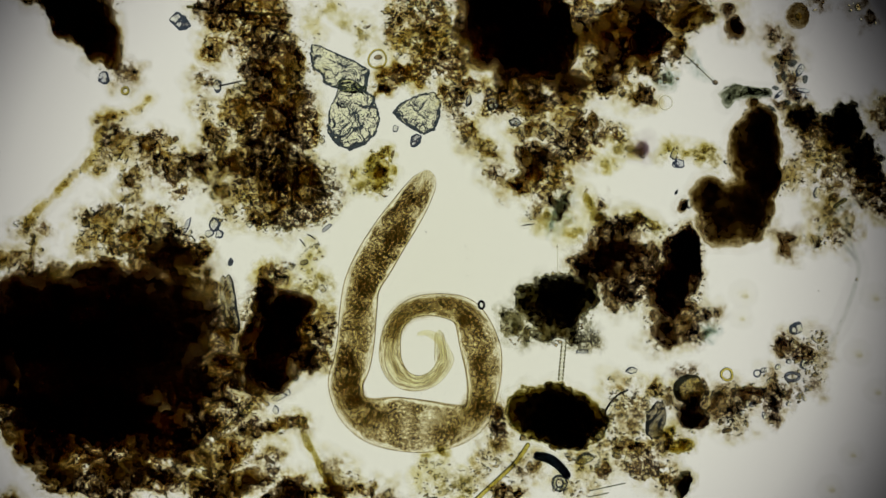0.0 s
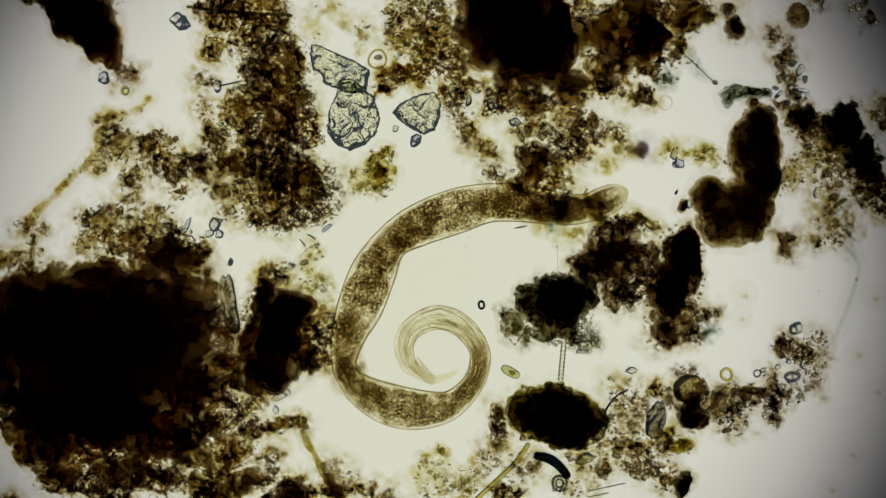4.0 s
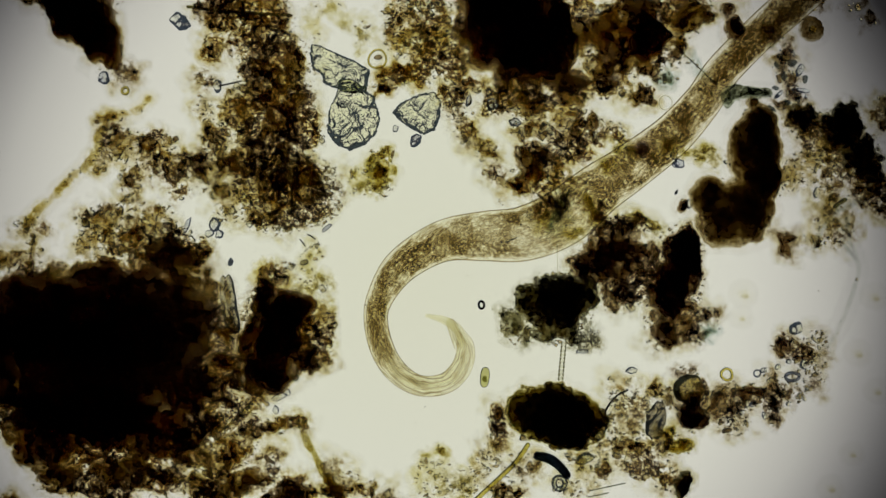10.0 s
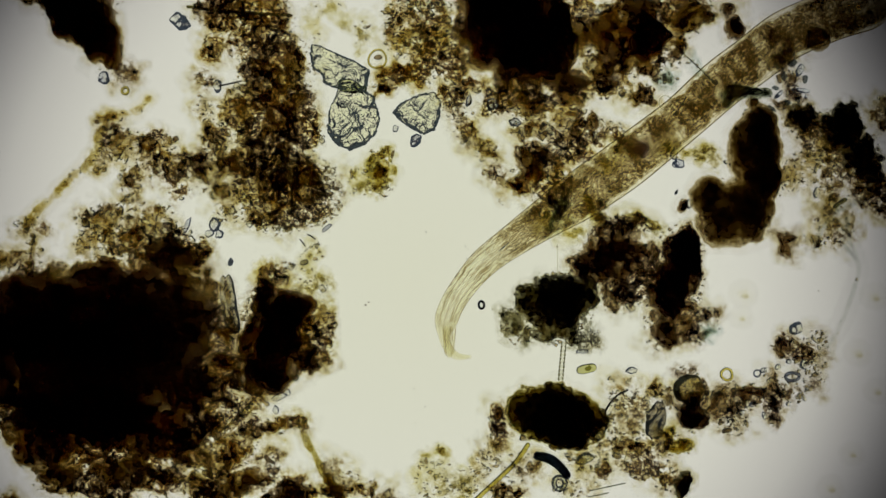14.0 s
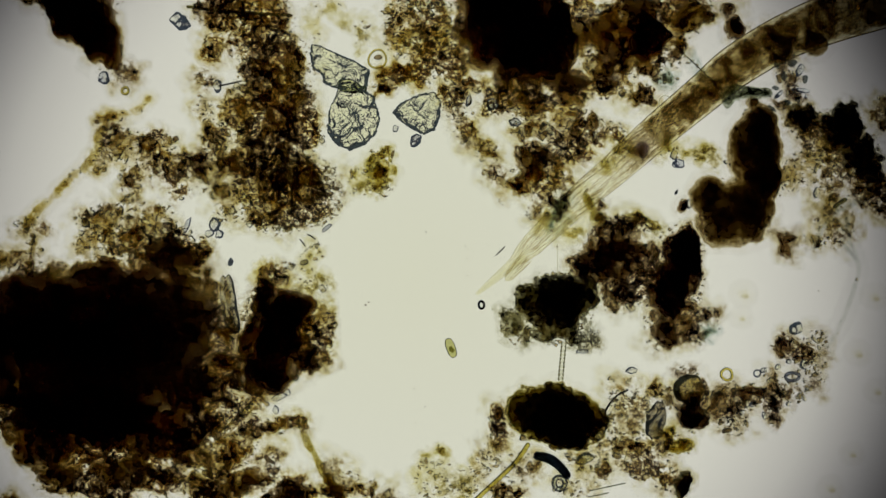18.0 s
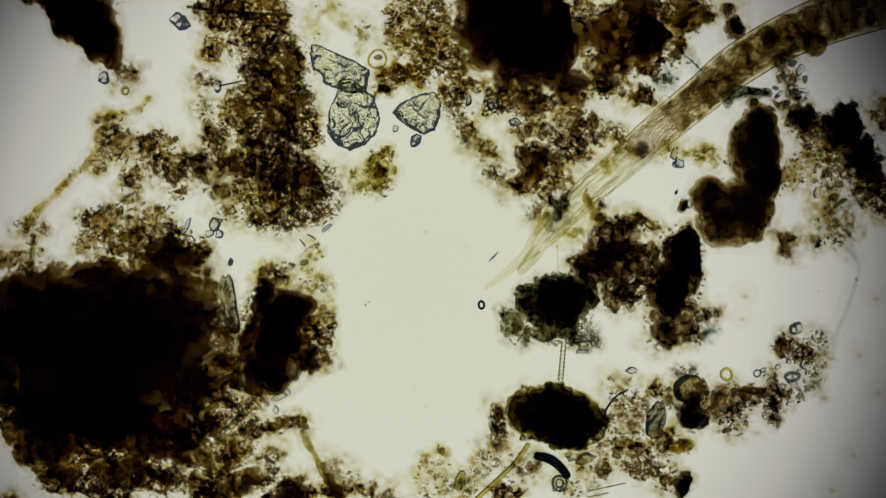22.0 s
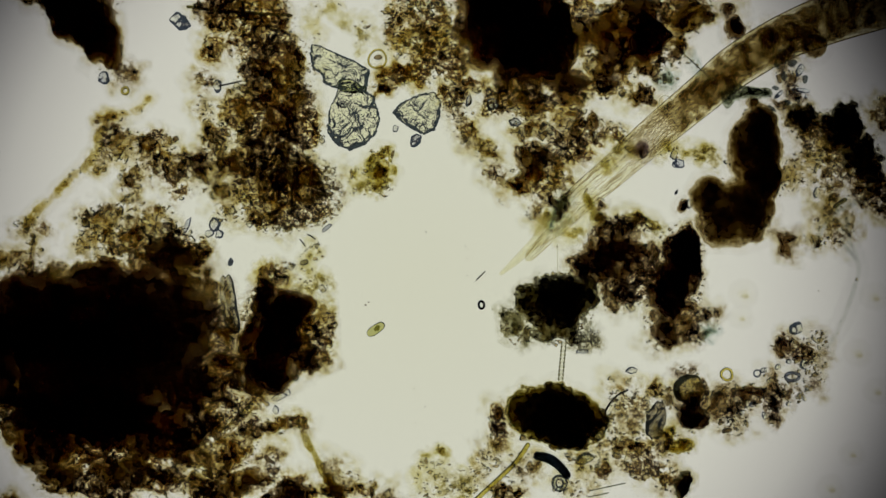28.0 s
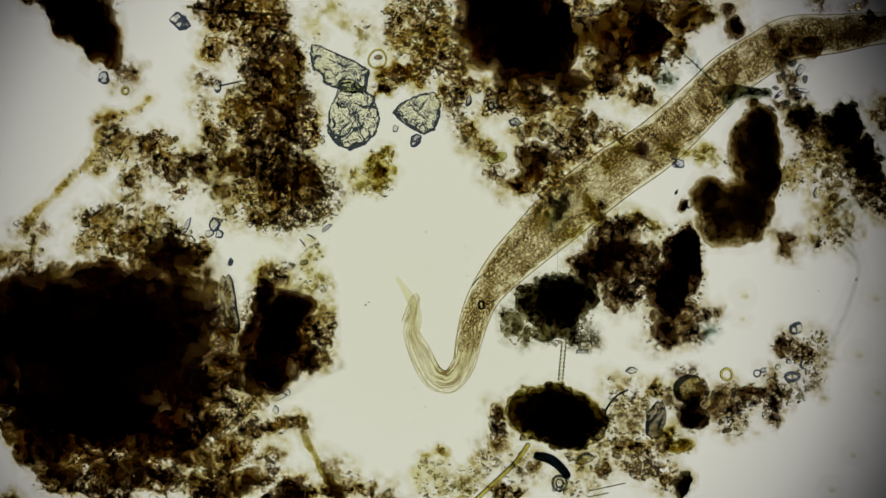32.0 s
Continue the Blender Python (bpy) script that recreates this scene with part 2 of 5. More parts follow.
def smooth_noise(x, y, size):
    """Smooth noise of one scale, -1 to 1."""
    x, y = x / size + 1000.0, y / size + 1000.0
    i, j = np.floor(x).astype(int), np.floor(y).astype(int)
    a, b = x - i, y - j
    a, b = a * a * (3 - 2 * a), b * b * (3 - 2 * b)
    g = lambda p, q: LATTICE[p % 256, q % 256]
    top = g(i, j) * (1 - a) + g(i + 1, j) * a
    low = g(i, j + 1) * (1 - a) + g(i + 1, j + 1) * a
    return 2 * (top * (1 - b) + low * b) - 1


def thickness(px, py, lobes, rough, mottle, soft=0.0):
    """Thickness in metres of heaped sediment, from its lobes (x, y, rx, ry, turn, depth)."""
    wx = px + rough * (11 * smooth_noise(px, py, 34) + (1 - 0.5 * soft) * 6 * smooth_noise(px, py, 13) + (1 - soft) * 3.5 * smooth_noise(px, py, 6))
    wy = py + rough * (11 * smooth_noise(py + 77, px, 34) + (1 - 0.5 * soft) * 6 * smooth_noise(py + 31, px, 13) + (1 - soft) * 3.5 * smooth_noise(py + 9, px, 6))
    best = np.zeros_like(px)
    for x, y, rx, ry, turn, depth in lobes:
        c, s = math.cos(radians(turn)), math.sin(radians(turn))
        a, b = (wx - x) * c + (wy - y) * s, (wy - y) * c - (wx - x) * s
        d = 1 - (a / rx) ** 2 - (b / ry) ** 2
        best = np.maximum(best, np.where(d > 0, depth * (1 + 0.35 * soft) * np.clip(d, 0, 1) ** (0.75 + 0.35 * soft), 0))
        best = np.maximum(best, min(depth, 0.07) * rough * np.clip(1 - (a / (rx + 12 + 5 * soft)) ** 2 - (b / (ry + 12 + 5 * soft)) ** 2, 0, 1))
    speck = 1 + mottle * (0.45 * smooth_noise(px + 50, py, 22) + 0.55 * smooth_noise(px, py + 50, 9) + 0.45 * smooth_noise(px, py, 5))
    calm = 1 - 0.85 * np.clip((best - 0.55) / 0.5, 0, 1)
    return 0.1 * best * np.clip(1 + (speck - 1) * calm, 0.05, 3)


def heap_mesh(name, lobes, material, rough=1.0, mottle=0.8, step=3.0, origin=(0, 0), soft=0.0):
    """The largest connected piece of a heap of sediment."""
    return heap_pieces(name, lobes, material, rough, mottle, step, origin, soft)[0]


def heap_pieces(name, lobes, material, rough=1.0, mottle=0.8, step=3.0, origin=(0, 0), soft=0.0):
    """A heap of sediment as connected pieces, the largest first; crumbs are left out."""
    x0 = min(l[0] - max(l[2], l[3]) for l in lobes) - 22
    x1 = max(l[0] + max(l[2], l[3]) for l in lobes) + 22
    y0 = min(l[1] - max(l[2], l[3]) for l in lobes) - 22
    y1 = max(l[1] + max(l[2], l[3]) for l in lobes) + 22
    gx, gy = np.meshgrid(np.arange(x0, x1, step), np.arange(y0, y1, step), indexing="ij")
    h = thickness(gx, gy, lobes, rough, mottle, soft)
    live = h > 1e-4
    quad = live[:-1, :-1] | live[1:, :-1] | live[:-1, 1:] | live[1:, 1:]
    ids = np.arange(gx.size).reshape(gx.shape)
    owner = np.zeros(quad.shape, int)
    count = 0
    for i, j in np.argwhere(quad):
        if owner[i, j]:
            continue
        count += 1
        owner[i, j] = count
        todo = [(i, j)]
        while todo:
            p, q = todo.pop()
            for e in (-1, 0, 1):
                for f in (-1, 0, 1):
                    m, n = p + e, q + f
                    if 0 <= m < quad.shape[0] and 0 <= n < quad.shape[1] and quad[m, n] and not owner[m, n]:
                        owner[m, n] = count
                        todo.append((m, n))
    sizes = np.bincount(owner.ravel(), minlength=count + 1)[1:]
    meshes = []
    for k in np.argsort(-sizes, kind="stable"):
        if meshes and sizes[k] < 14:
            break
        mine = owner == k + 1
        faces = np.stack([ids[:-1, :-1][mine], ids[:-1, 1:][mine], ids[1:, 1:][mine], ids[1:, :-1][mine]], 1)
        used, inverse = np.unique(faces, return_inverse=True)
        verts = np.stack([(gx.ravel()[used] - origin[0]) / 1000, -(gy.ravel()[used] - origin[1]) / 1000, h.ravel()[used]], 1)
        meshes.append(mesh_of(name, verts, inverse.reshape(faces.shape), material))
    return meshes


SHAPES = np.random.RandomState(3)


def chip(sides, rings, flat=0.8, jag=0.25):
    """A grain of unit size: a flat-topped pebble with steep sides."""
    levels = {2: ((0.72, 0.92), (1.0, 0.0)), 4: ((0.55, 1.0), (0.80, 0.90), (0.94, 0.62), (1.0, 0.0))}[rings]
    out = 1 + jag * 2 * (SHAPES.rand(sides) - 0.5)
    slim = 0.4 + 0.6 * SHAPES.rand()
    a = np.arange(sides) * 2 * np.pi / sides
    verts = [np.array([[0, 0, flat]])]
    for r, z in levels:
        verts.append(np.stack([np.cos(a) * out * r, np.sin(a) * out * r * slim, np.full(sides, z * flat)], 1))
    faces = [(0, 1 + k, 1 + (k + 1) % sides) for k in range(sides)]
    for q in range(len(levels) - 1):
        for k in range(sides):
            p, p2 = 1 + q * sides + k, 1 + q * sides + (k + 1) % sides
            faces += [(p, p + sides, p2 + sides), (p, p2 + sides, p2)]
    return np.concatenate(verts), np.array(faces)


CHIP_MESHES = {}


def chip_mesh(material, k):
    key = (material.name, k)
    if key not in CHIP_MESHES:
        v, f = chip(9 + k % 3, 4, 1.1, 0.34)
        CHIP_MESHES[key] = mesh_of("grain", v, f, material)
    return CHIP_MESHES[key]


DICE = np.random.RandomState(11)


def clump(name, label, category, lobes, material=SOIL, fine=1.0, coarse=1.0, rough=1.0, mottle=0.8, step=3.0,
          grits=None, group="sediment clumps", soft=0.0, slime=None):
    """A heap of sediment with loose grains: body, a painted out-of-focus halo round it, joined fine grains, and larger
    grains one by one.
    """
    ox = sum(l[0] for l in lobes) / len(lobes)
    oy = sum(l[1] for l in lobes) / len(lobes)
    ob = thing(name, at(ox, oy), label, category, group)
    for i, me in enumerate(heap_pieces("body", lobes, material, rough, mottle, step, (ox, oy), soft)):
        part("fleck" if i else "body", me, material, ob)
    slime = {SOIL: 0.6, RUST: 0.8, PURPLE: 0.45, DENSE: 0.3}.get(material, 0.0) if slime is None else slime
    if slime:
        # thin sheet added to imitate the soft yellow haze at clump edges
        film = [(x, y, rx + 5, ry + 5, turn, 0.06 * slime) for x, y, rx, ry, turn, depth in lobes if min(rx, ry) > 12]
        for me in heap_pieces("slime", film, HALO, 1.5, 1.7, 4.0, (ox, oy), 0.7)[:4] if film else ():
            part("slime", me, HALO, ob, "thin yellowish fringe painted as an out-of-focus halo")
    grits = grits or (GRIT, PALE_GRIT, DARK_GRIT)
    area = np.array([l[2] * l[3] for l in lobes], float)
    total = area.sum()

    def scatter(n, reach):
        pick = DICE.choice(len(lobes), n, p=area / total)
        rows = np.array([lobes[i] for i in pick], float).reshape(-1, 6)
        ang, rad = DICE.rand(n) * 2 * np.pi, np.sqrt(DICE.rand(n)) * reach
        a, b = rows[:, 2] * rad * np.cos(ang), rows[:, 3] * rad * np.sin(ang)
        c, s = np.cos(np.radians(rows[:, 4])), np.sin(np.radians(rows[:, 4]))
        x, y = rows[:, 0] + a * c - b * s, rows[:, 1] + a * s + b * c
        return x, y, thickness(x, y, lobes, rough, mottle, soft)

    n = int(total / 21 * fine)
    if n:
        x, y, h = scatter(n, 1.08)
        keep = h < 0.05
        x, y, h = x[keep], y[keep], h[keep]
        for kind, share in ((0, slice(0, None, 2)), (1, slice(1, None, 2))):
            verts, faces, base = [], [], 0
            for px, py, hz in zip(x[share], y[share], h[share]):
                v, f = chip(6, 2, 1.2, 0.42)
                size = (1.5 + 3.0 * DICE.rand() ** 2) / 1000
                turn = DICE.rand() * 6.28
                c, q = math.cos(turn), math.sin(turn)
                spun = np.stack([v[:, 0] * c - v[:, 1] * q, v[:, 0] * q + v[:, 1] * c, v[:, 2]], 1) * size * np.array([1.0, DICE.uniform(.45, 1.0), 1.0])
                verts.append(spun + np.array([(px - ox) / 1000, -(py - oy) / 1000, hz]))
                faces.append(f + base)
                base += len(v)
            if verts:
                me = mesh_of("grit", np.concatenate(verts), np.concatenate(faces), grits[kind])
                tagged(part("grit", me, grits[kind], ob), kind="stuff")
    n = int(total / 170 * coarse)
    if n:
        x, y, h = scatter(n, 1.0)
        for px, py, hz in zip(x, y, h):
            if hz > 0.05:
                continue
            m = grits[(0, 1, 1, 0, 1, 2)[int(DICE.randint(6))]]
            size = (3.2 + 5.0 * DICE.rand() ** 2) / 1000
            g = part("grain", chip_mesh(m, int(DICE.randint(6))), m, ob)
            g.matrix_basis = Matrix.Translation(((px - ox) / 1000, -(py - oy) / 1000, hz)) @ Matrix.Rotation(DICE.rand() * 6.28, 4, "Z") @ Matrix.Diagonal((size * 1.15, size * DICE.uniform(.6, 1.0), size * .8, 1))
    return ob


def tube_mesh(name, points, radius, material, sides=8, ring=3.0, flat=1.0, round_ends=True):
    """A round strand through plan points (x, y, z in micrometres), first point as origin."""
    pts = smooth_line(np.array(points, float), ring)
    n = len(pts)
    tan = np.gradient(pts, axis=0)
    tan /= np.linalg.norm(tan, axis=1)[:, None] + 1e-9
    side = np.stack([-tan[:, 1], tan[:, 0], np.zeros(n)], 1)
    up = np.cross(tan, side)
    frac = np.linspace(0, 1, n)
    r = np.array([radius(f) if callable(radius) else radius for f in frac])
    if round_ends:
        r = r * np.clip(np.minimum(frac, 1 - frac) * (n - 1) * ring / np.maximum(r, 0.5) + 0.25, 0, 1) ** 0.5
    verts = []
    for k in range(sides):
        a = 2 * math.pi * k / sides
        verts.append(pts + (side * math.cos(a) + up * math.sin(a) * flat) * r[:, None])
    verts = np.stack(verts, 1).reshape(-1, 3)
    verts = (verts - pts[0] * np.array([1, 1, 0])) / 1000 * np.array([1, -1, 1])
    faces = []
    for i in range(n - 1):
        for k in range(sides):
            a, b = i * sides + k, i * sides + (k + 1) % sides
            faces.append((a, a + sides, b + sides, b))
    faces += [tuple(range(sides)), tuple(range((n - 1) * sides, n * sides))[::-1]]
    return mesh_of(name, verts, faces, material)


def smooth_line(p, ring):
    """Catmull-Rom through the points, resampled at even steps."""
    q = np.vstack([2 * p[0] - p[1], p, 2 * p[-1] - p[-2]])
    out = []
    for i in range(1, len(q) - 2):
        for t in np.linspace(0, 1, 24, endpoint=False):
            out.append(0.5 * (2 * q[i] + (q[i + 1] - q[i - 1]) * t + (2 * q[i - 1] - 5 * q[i] + 4 * q[i + 1] - q[i + 2]) * t * t
                              + (3 * q[i] - q[i - 1] - 3 * q[i + 1] + q[i + 2]) * t ** 3))
    out = np.array(out + [p[-1]])
    s = np.concatenate([[0], np.cumsum(np.linalg.norm(np.diff(out, axis=0), axis=1))])
    n = max(3, int(s[-1] / ring) + 1)
    e = np.linspace(0, s[-1], n)
    return np.stack([np.interp(e, s, out[:, k]) for k in range(out.shape[1])], 1)


def strand(name, label, category, points, radius, material, group=""):
    pts = [(x, y, z) for x, y, z in points]
    ob = new(name, tube_mesh(name, pts, radius, material))
    ob.location = at(pts[0][0], pts[0][1])
    return tagged(ob, worded(label), category, group)


def crystal_mesh(name, rx, ry, high, material, seed, corner=0.22, facet=0.16, crease=0.25, cuts=4, square=2.0, corners=()):
    """A clear grain with a creased top and steep sides, flat on the glass; corner: how broad its bevel is;
    corners: where its broken edge turns, in its own half breadths."""
    rnd = np.random.RandomState(seed)
    waves = [(k, rnd.rand() * 6.28) for k in (2, 3, 5, 7, 11)]
    planes = [(rnd.rand() * 6.28, 0.74 + 0.2 * rnd.rand()) for _ in range(cuts)]
    turns, rings = int(min(max(3.2 * max(rx, ry), 36), 150)), int(min(max(0.9 * min(rx, ry), 8), 34))
    ang = np.arange(turns) * 2 * np.pi / turns
    out = 1 + facet * sum(np.cos(k * ang + p) * 0.5 / k ** 0.5 for k, p in waves)
    for a0, cut in planes:
        out = np.minimum(out, cut / np.maximum(np.cos(ang - a0), 0.05))
    out = out / (np.abs(np.cos(ang)) ** square + np.abs(np.sin(ang)) ** square) ** (1 / square)
    if corners:
        edge = np.array(corners + corners[:1])
        seen = np.unwrap(np.arctan2(edge[:, 1], edge[:, 0]))
        u = np.interp(ang, np.concatenate([seen - 2 * np.pi, seen[1:], seen[1:] + 2 * np.pi]), np.arange(3 * len(seen) - 2)) % len(corners)
        edge = np.stack([np.interp(u, np.arange(len(edge)), edge[:, k]) for k in (0, 1)], 1)
        out = np.hypot(edge[:, 0], edge[:, 1])
        out = out * (1 + 0.035 * smooth_noise(300 * edge[:, 0] + seed, 300 * edge[:, 1], 26) + 0.022 * smooth_noise(300 * edge[:, 0], 300 * edge[:, 1] + seed, 9))
        ang = np.arctan2(edge[:, 1], edge[:, 0])
    rad = np.sin(np.arange(1, rings + 1) / rings * np.pi / 2)[:, None]
    gx, gy = rx * rad * out * np.cos(ang), ry * rad * out * np.sin(ang)
    gx, gy, rad = np.append(gx.ravel(), 0), np.append(gy.ravel(), 0), np.append(np.repeat(rad, turns), 0)
    d = np.clip((1 - rad) / (corner * (1 + (0.45 * smooth_noise(gx + 40 * seed, gy, 17) + 0.45 * smooth_noise(gx, gy + 40 * seed, 45) if corners else 0))), 0, 1)
    ridge = sum(w * (1 - np.abs(smooth_noise(gx * c + gy * q + 300 * seed, gy * c - gx * q, z))) ** 12
                for w, z, c, q in ((0.9, 21, 0.9, 0.4), (0.8, 12, 0.3, 0.95), (0.5, 8, 0.7, -0.7)))
    h = high * np.sqrt(1 - (1 - d) ** 1.6) * (1 + crease * (ridge - 0.4)) * (1 + 0.35 * smooth_noise(gx, gy + 77 * seed, 0.7 * max(rx, ry)))
    faces = [(q * turns + k, q * turns + (k + 1) % turns, (q + 1) * turns + (k + 1) % turns, (q + 1) * turns + k) for q in range(rings - 1) for k in range(turns)]
    faces += [(k, rings * turns, (k + 1) % turns) for k in range(turns)]
    return mesh_of(name, np.stack([gx, -gy, h], 1) / 1000, faces, material)


def crystal(name, label, px, py, rx, ry, turn, material, seed, high=None, corner=0.22, facet=0.16, crease=0.25, group="mineral grains", z=0.0, cuts=4, square=2.0, corners=()):
    ob = new(name, crystal_mesh(name, rx, ry, high or 0.95 * min(rx, ry), material, seed, corner if high else 0.48, facet, crease, cuts, square, corners))
    ob.matrix_basis = Matrix.Translation(at(px, py, z)) @ pose(0, 0, 0, 0, 0, -turn)
    return tagged(ob, worded(label), "grain", group)


def ring(name, label, px, py, r, thick, material, category="shell", z=0.0, group="round shells", squash=1.0):
    bent = lambda a: r * (1 + 0.04 * math.cos(2 * a + px) + 0.03 * math.cos(3 * a + py))
    pts = [(bent(a) * math.cos(a), bent(a) * math.sin(a) * squash, thick) for a in np.linspace(0, 2 * math.pi, 17)]
    ob = new(name, tube_mesh(name, pts, thick, material, ring=3.0, round_ends=False))
    ob.data.transform(Matrix.Translation((bent(0) / 1000, 0, 0)))
    ob.location = at(px, py, z)
    return tagged(ob, worded(label), category, group)


# ---- the setting ----
def build_setting():
    bm = bmesh.new()
    bmesh.ops.create_cube(bm, size=1.0, matrix=Matrix.Translation((0, 0, -0.089)) @ Matrix.Diagonal((4.6, 2.8, 0.17, 1)))
    bmesh.ops.bevel(bm, geom=bm.edges[:], offset=0.012, segments=2, affect="EDGES")
    me = bpy.data.meshes.new("ground")
    bm.to_mesh(me)
    bm.free()
    me.materials.append(GLASS)
    slide = tagged(new("ground", me), "clear thin glass slide under the water film", "slide", kind="structure")
    slide.visible_shadow = False
    bm = bmesh.new()
    bmesh.ops.create_circle(bm, cap_ends=True, segments=96, radius=1.75)
    me = bpy.data.meshes.new("backdrop")
    bm.to_mesh(me)
    bm.free()
    # the disc's own emission carries the painted vignette
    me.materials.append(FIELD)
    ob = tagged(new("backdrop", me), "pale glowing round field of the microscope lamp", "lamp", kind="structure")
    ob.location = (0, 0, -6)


build_setting()


# ---- sediment, clump by clump ----
def build_clumps():
    say = "dark brown humus clump with loose grains on the slide"
    floc = "loose brown floc of fine grains on the slide"
    clump("soil_clump", "black wedge-shaped humus clump with a frayed tip", "soil clump",
          [(130, -14, 88, 50, 0, 2.0), (142, 32, 96, 44, 42, 2.0), (180, 58, 36, 62, 4, 1.9), (193, 92, 22, 38, -6, 1.3),
           (220, 130, 28, 22, 0, .22), (236, 118, 14, 8, 0, .3)], material=DENSE, fine=.25, coarse=.2, soft=.5, mottle=.7, rough=1.1)
    clump("floc", floc, "floc",
          [(215, 255, 40, 30, 0, .33), (275, 275, 35, 40, 20, .5), (255, 258, 22, 18, 0, .7), (305, 298, 40, 28, 0, .36),
           (190, 272, 22, 36, 30, .26), (230, 318, 20, 28, 0, .25), (320, 340, 20, 12, 0, .35), (345, 285, 36, 16, 0, .28),
           (190, 225, 20, 14, 0, .2)], coarse=1.4)
    clump("soil_clump", "tall brown and black mottled humus clump", "soil clump",
          [(410, 18, 66, 36, 0, .55), (470, 40, 50, 60, 0, .48), (448, 72, 50, 40, 0, .5), (490, 120, 66, 60, 0, .66),
           (492, 178, 64, 60, 0, .72), (425, 195, 34, 42, 0, .4), (500, 205, 52, 60, 0, .68), (480, 255, 70, 46, 0, .6), (420, 290, 36, 26, 0, .8),
           (500, 300, 60, 42, 0, .36), (378, 250, 28, 38, 0, .3), (552, 232, 22, 38, 0, .28), (372, 302, 32, 38, 0, .35),
           (360, 140, 18, 13, 0, .16), (362, 195, 15, 28, 0, .12), (378, 82, 22, 24, 0, .32)], fine=1.3, coarse=1.2)
    clump("soil_clump", "rounded brown granular humus clump", "soil clump",
          [(520, 345, 84, 62, 0, .40), (490, 372, 58, 42, 0, .40), (540, 318, 52, 40, 0, .46), (572, 340, 32, 52, 0, .24),
           (455, 330, 40, 38, 0, .36), (400, 348, 28, 22, 0, .26), (408, 380, 30, 14, 0, .10)], fine=1.8, coarse=1.6)
    clump("floc", "small brown floc with a greenish lobe", "floc",
          [(670, 303, 26, 38, 0, .42), (636, 322, 24, 24, 0, .14), (680, 330, 14, 17, 0, .36), (686, 276, 12, 10, 0, .25),
           (627, 310, 7, 8, 0, .3)], material=OLIVE, coarse=.8)
    clump("floc", "rust-stained amber floc of fine grains", "floc",
          [(740, 40, 48, 44, 0, .2), (762, 90, 46, 42, 0, .32), (706, 62, 24, 40, 0, .3), (772, 60, 28, 60, 0, .15),
           (718, 134, 50, 18, 4, .4), (800, 112, 30, 32, 0, .3), (752, 8, 44, 20, 0, .16), (690, 150, 30, 12, -8, .34), (700, 20, 18, 22, 0, .12), (830, 150, 34, 12, 20, .3)], material=RUST, fine=1.7, coarse=1.6)
    clump("floc", "pale wisp of yellowish floc", "floc",
          [(592, 15, 12, 14, 0, .16), (618, 40, 12, 14, 30, .08), (642, 65, 10, 36, 8, .10), (560, 40, 14, 30, 0, .06)], material=OLIVE, fine=.5, coarse=.3)
    clump("soil_clump", "large black opaque humus clump", "soil clump",
          [(894, 35, 90, 84, 0, 2.2), (930, 78, 80, 80, 0, 2.4), (866, 84, 50, 50, 0, 1.1), (985, 55, 36, 66, 0, 1.9),
           (920, 148, 46, 26, 0, .6), (830, 40, 34, 50, 0, .6), (1012, 145, 34, 24, 0, .8), (970, 105, 44, 50, 0, 1.4), (918, 132, 40, 34, 0, .9)], material=DENSE, fine=.4, coarse=.4, soft=.5, mottle=.7)
    clump("soil_clump", "black and brown humus clump with ragged edges", "soil clump",
          [(1138, 62, 44, 58, 0, 1.9), (1120, 18, 58, 28, 0, 1.0), (1060, 62, 50, 50, 0, .95), (1082, 102, 56, 48, 0, .9),
           (1140, 100, 38, 38, 0, .75), (1070, 152, 36, 22, 0, .5), (1132, 165, 33, 18, 0, .55), (1200, 30, 44, 40, 0, .85),
           (1192, 92, 26, 28, 0, .55), (1240, 20, 22, 30, 0, .6), (1172, 140, 16, 10, 0, .3), (1030, 28, 28, 30, 0, .22)], coarse=.8)
    clump("floc", "fringe of mottled brown floc", "floc",
          [(806, 178, 26, 32, 0, .26), (826, 225, 22, 48, -32, .28), (860, 268, 24, 20, 30, .3), (880, 178, 28, 26, 0, .3),
           (930, 185, 48, 22, 0, .5), (1000, 180, 46, 26, 0, .5), (940, 228, 38, 28, 0, .32), (1010, 228, 42, 36, 0, .5),
           (1056, 225, 11, 27, 4, .55), (1088, 232, 22, 15, 35, .2), (1020, 265, 28, 18, 0, .25), (985, 268, 28, 22, 0, .22)], fine=1.3, coarse=1.4)
    clump("floc", "dark brown floc with an amber tail", "floc",
          [(947, 300, 36, 46, 0, .9), (922, 320, 22, 24, 0, .66), (978, 308, 28, 28, 0, .45), (880, 318, 34, 14, 28, .2),
           (962, 352, 22, 22, 0, .3), (944, 376, 13, 13, 0, .22), (994, 362, 13, 32, 8, .3), (890, 348, 8, 14, 0, .10)], coarse=.7)
    clump("soil_clump", "blue-black dense humus clump", "soil clump",
          [(990, 535, 64, 58, -15, 1.35), (948, 535, 30, 42, 0, 1.0), (1028, 522, 32, 36, 0, 1.0), (905, 568, 22, 26, 0, .34),
           (990, 590, 55, 20, 0, .5), (1040, 600, 24, 22, 0, .14), (922, 598, 18, 22, 0, .22)], material=SOOT, fine=1.0, coarse=1.0,
          grits=(PALE_GRIT, GRIT, BLUE_GRIT))
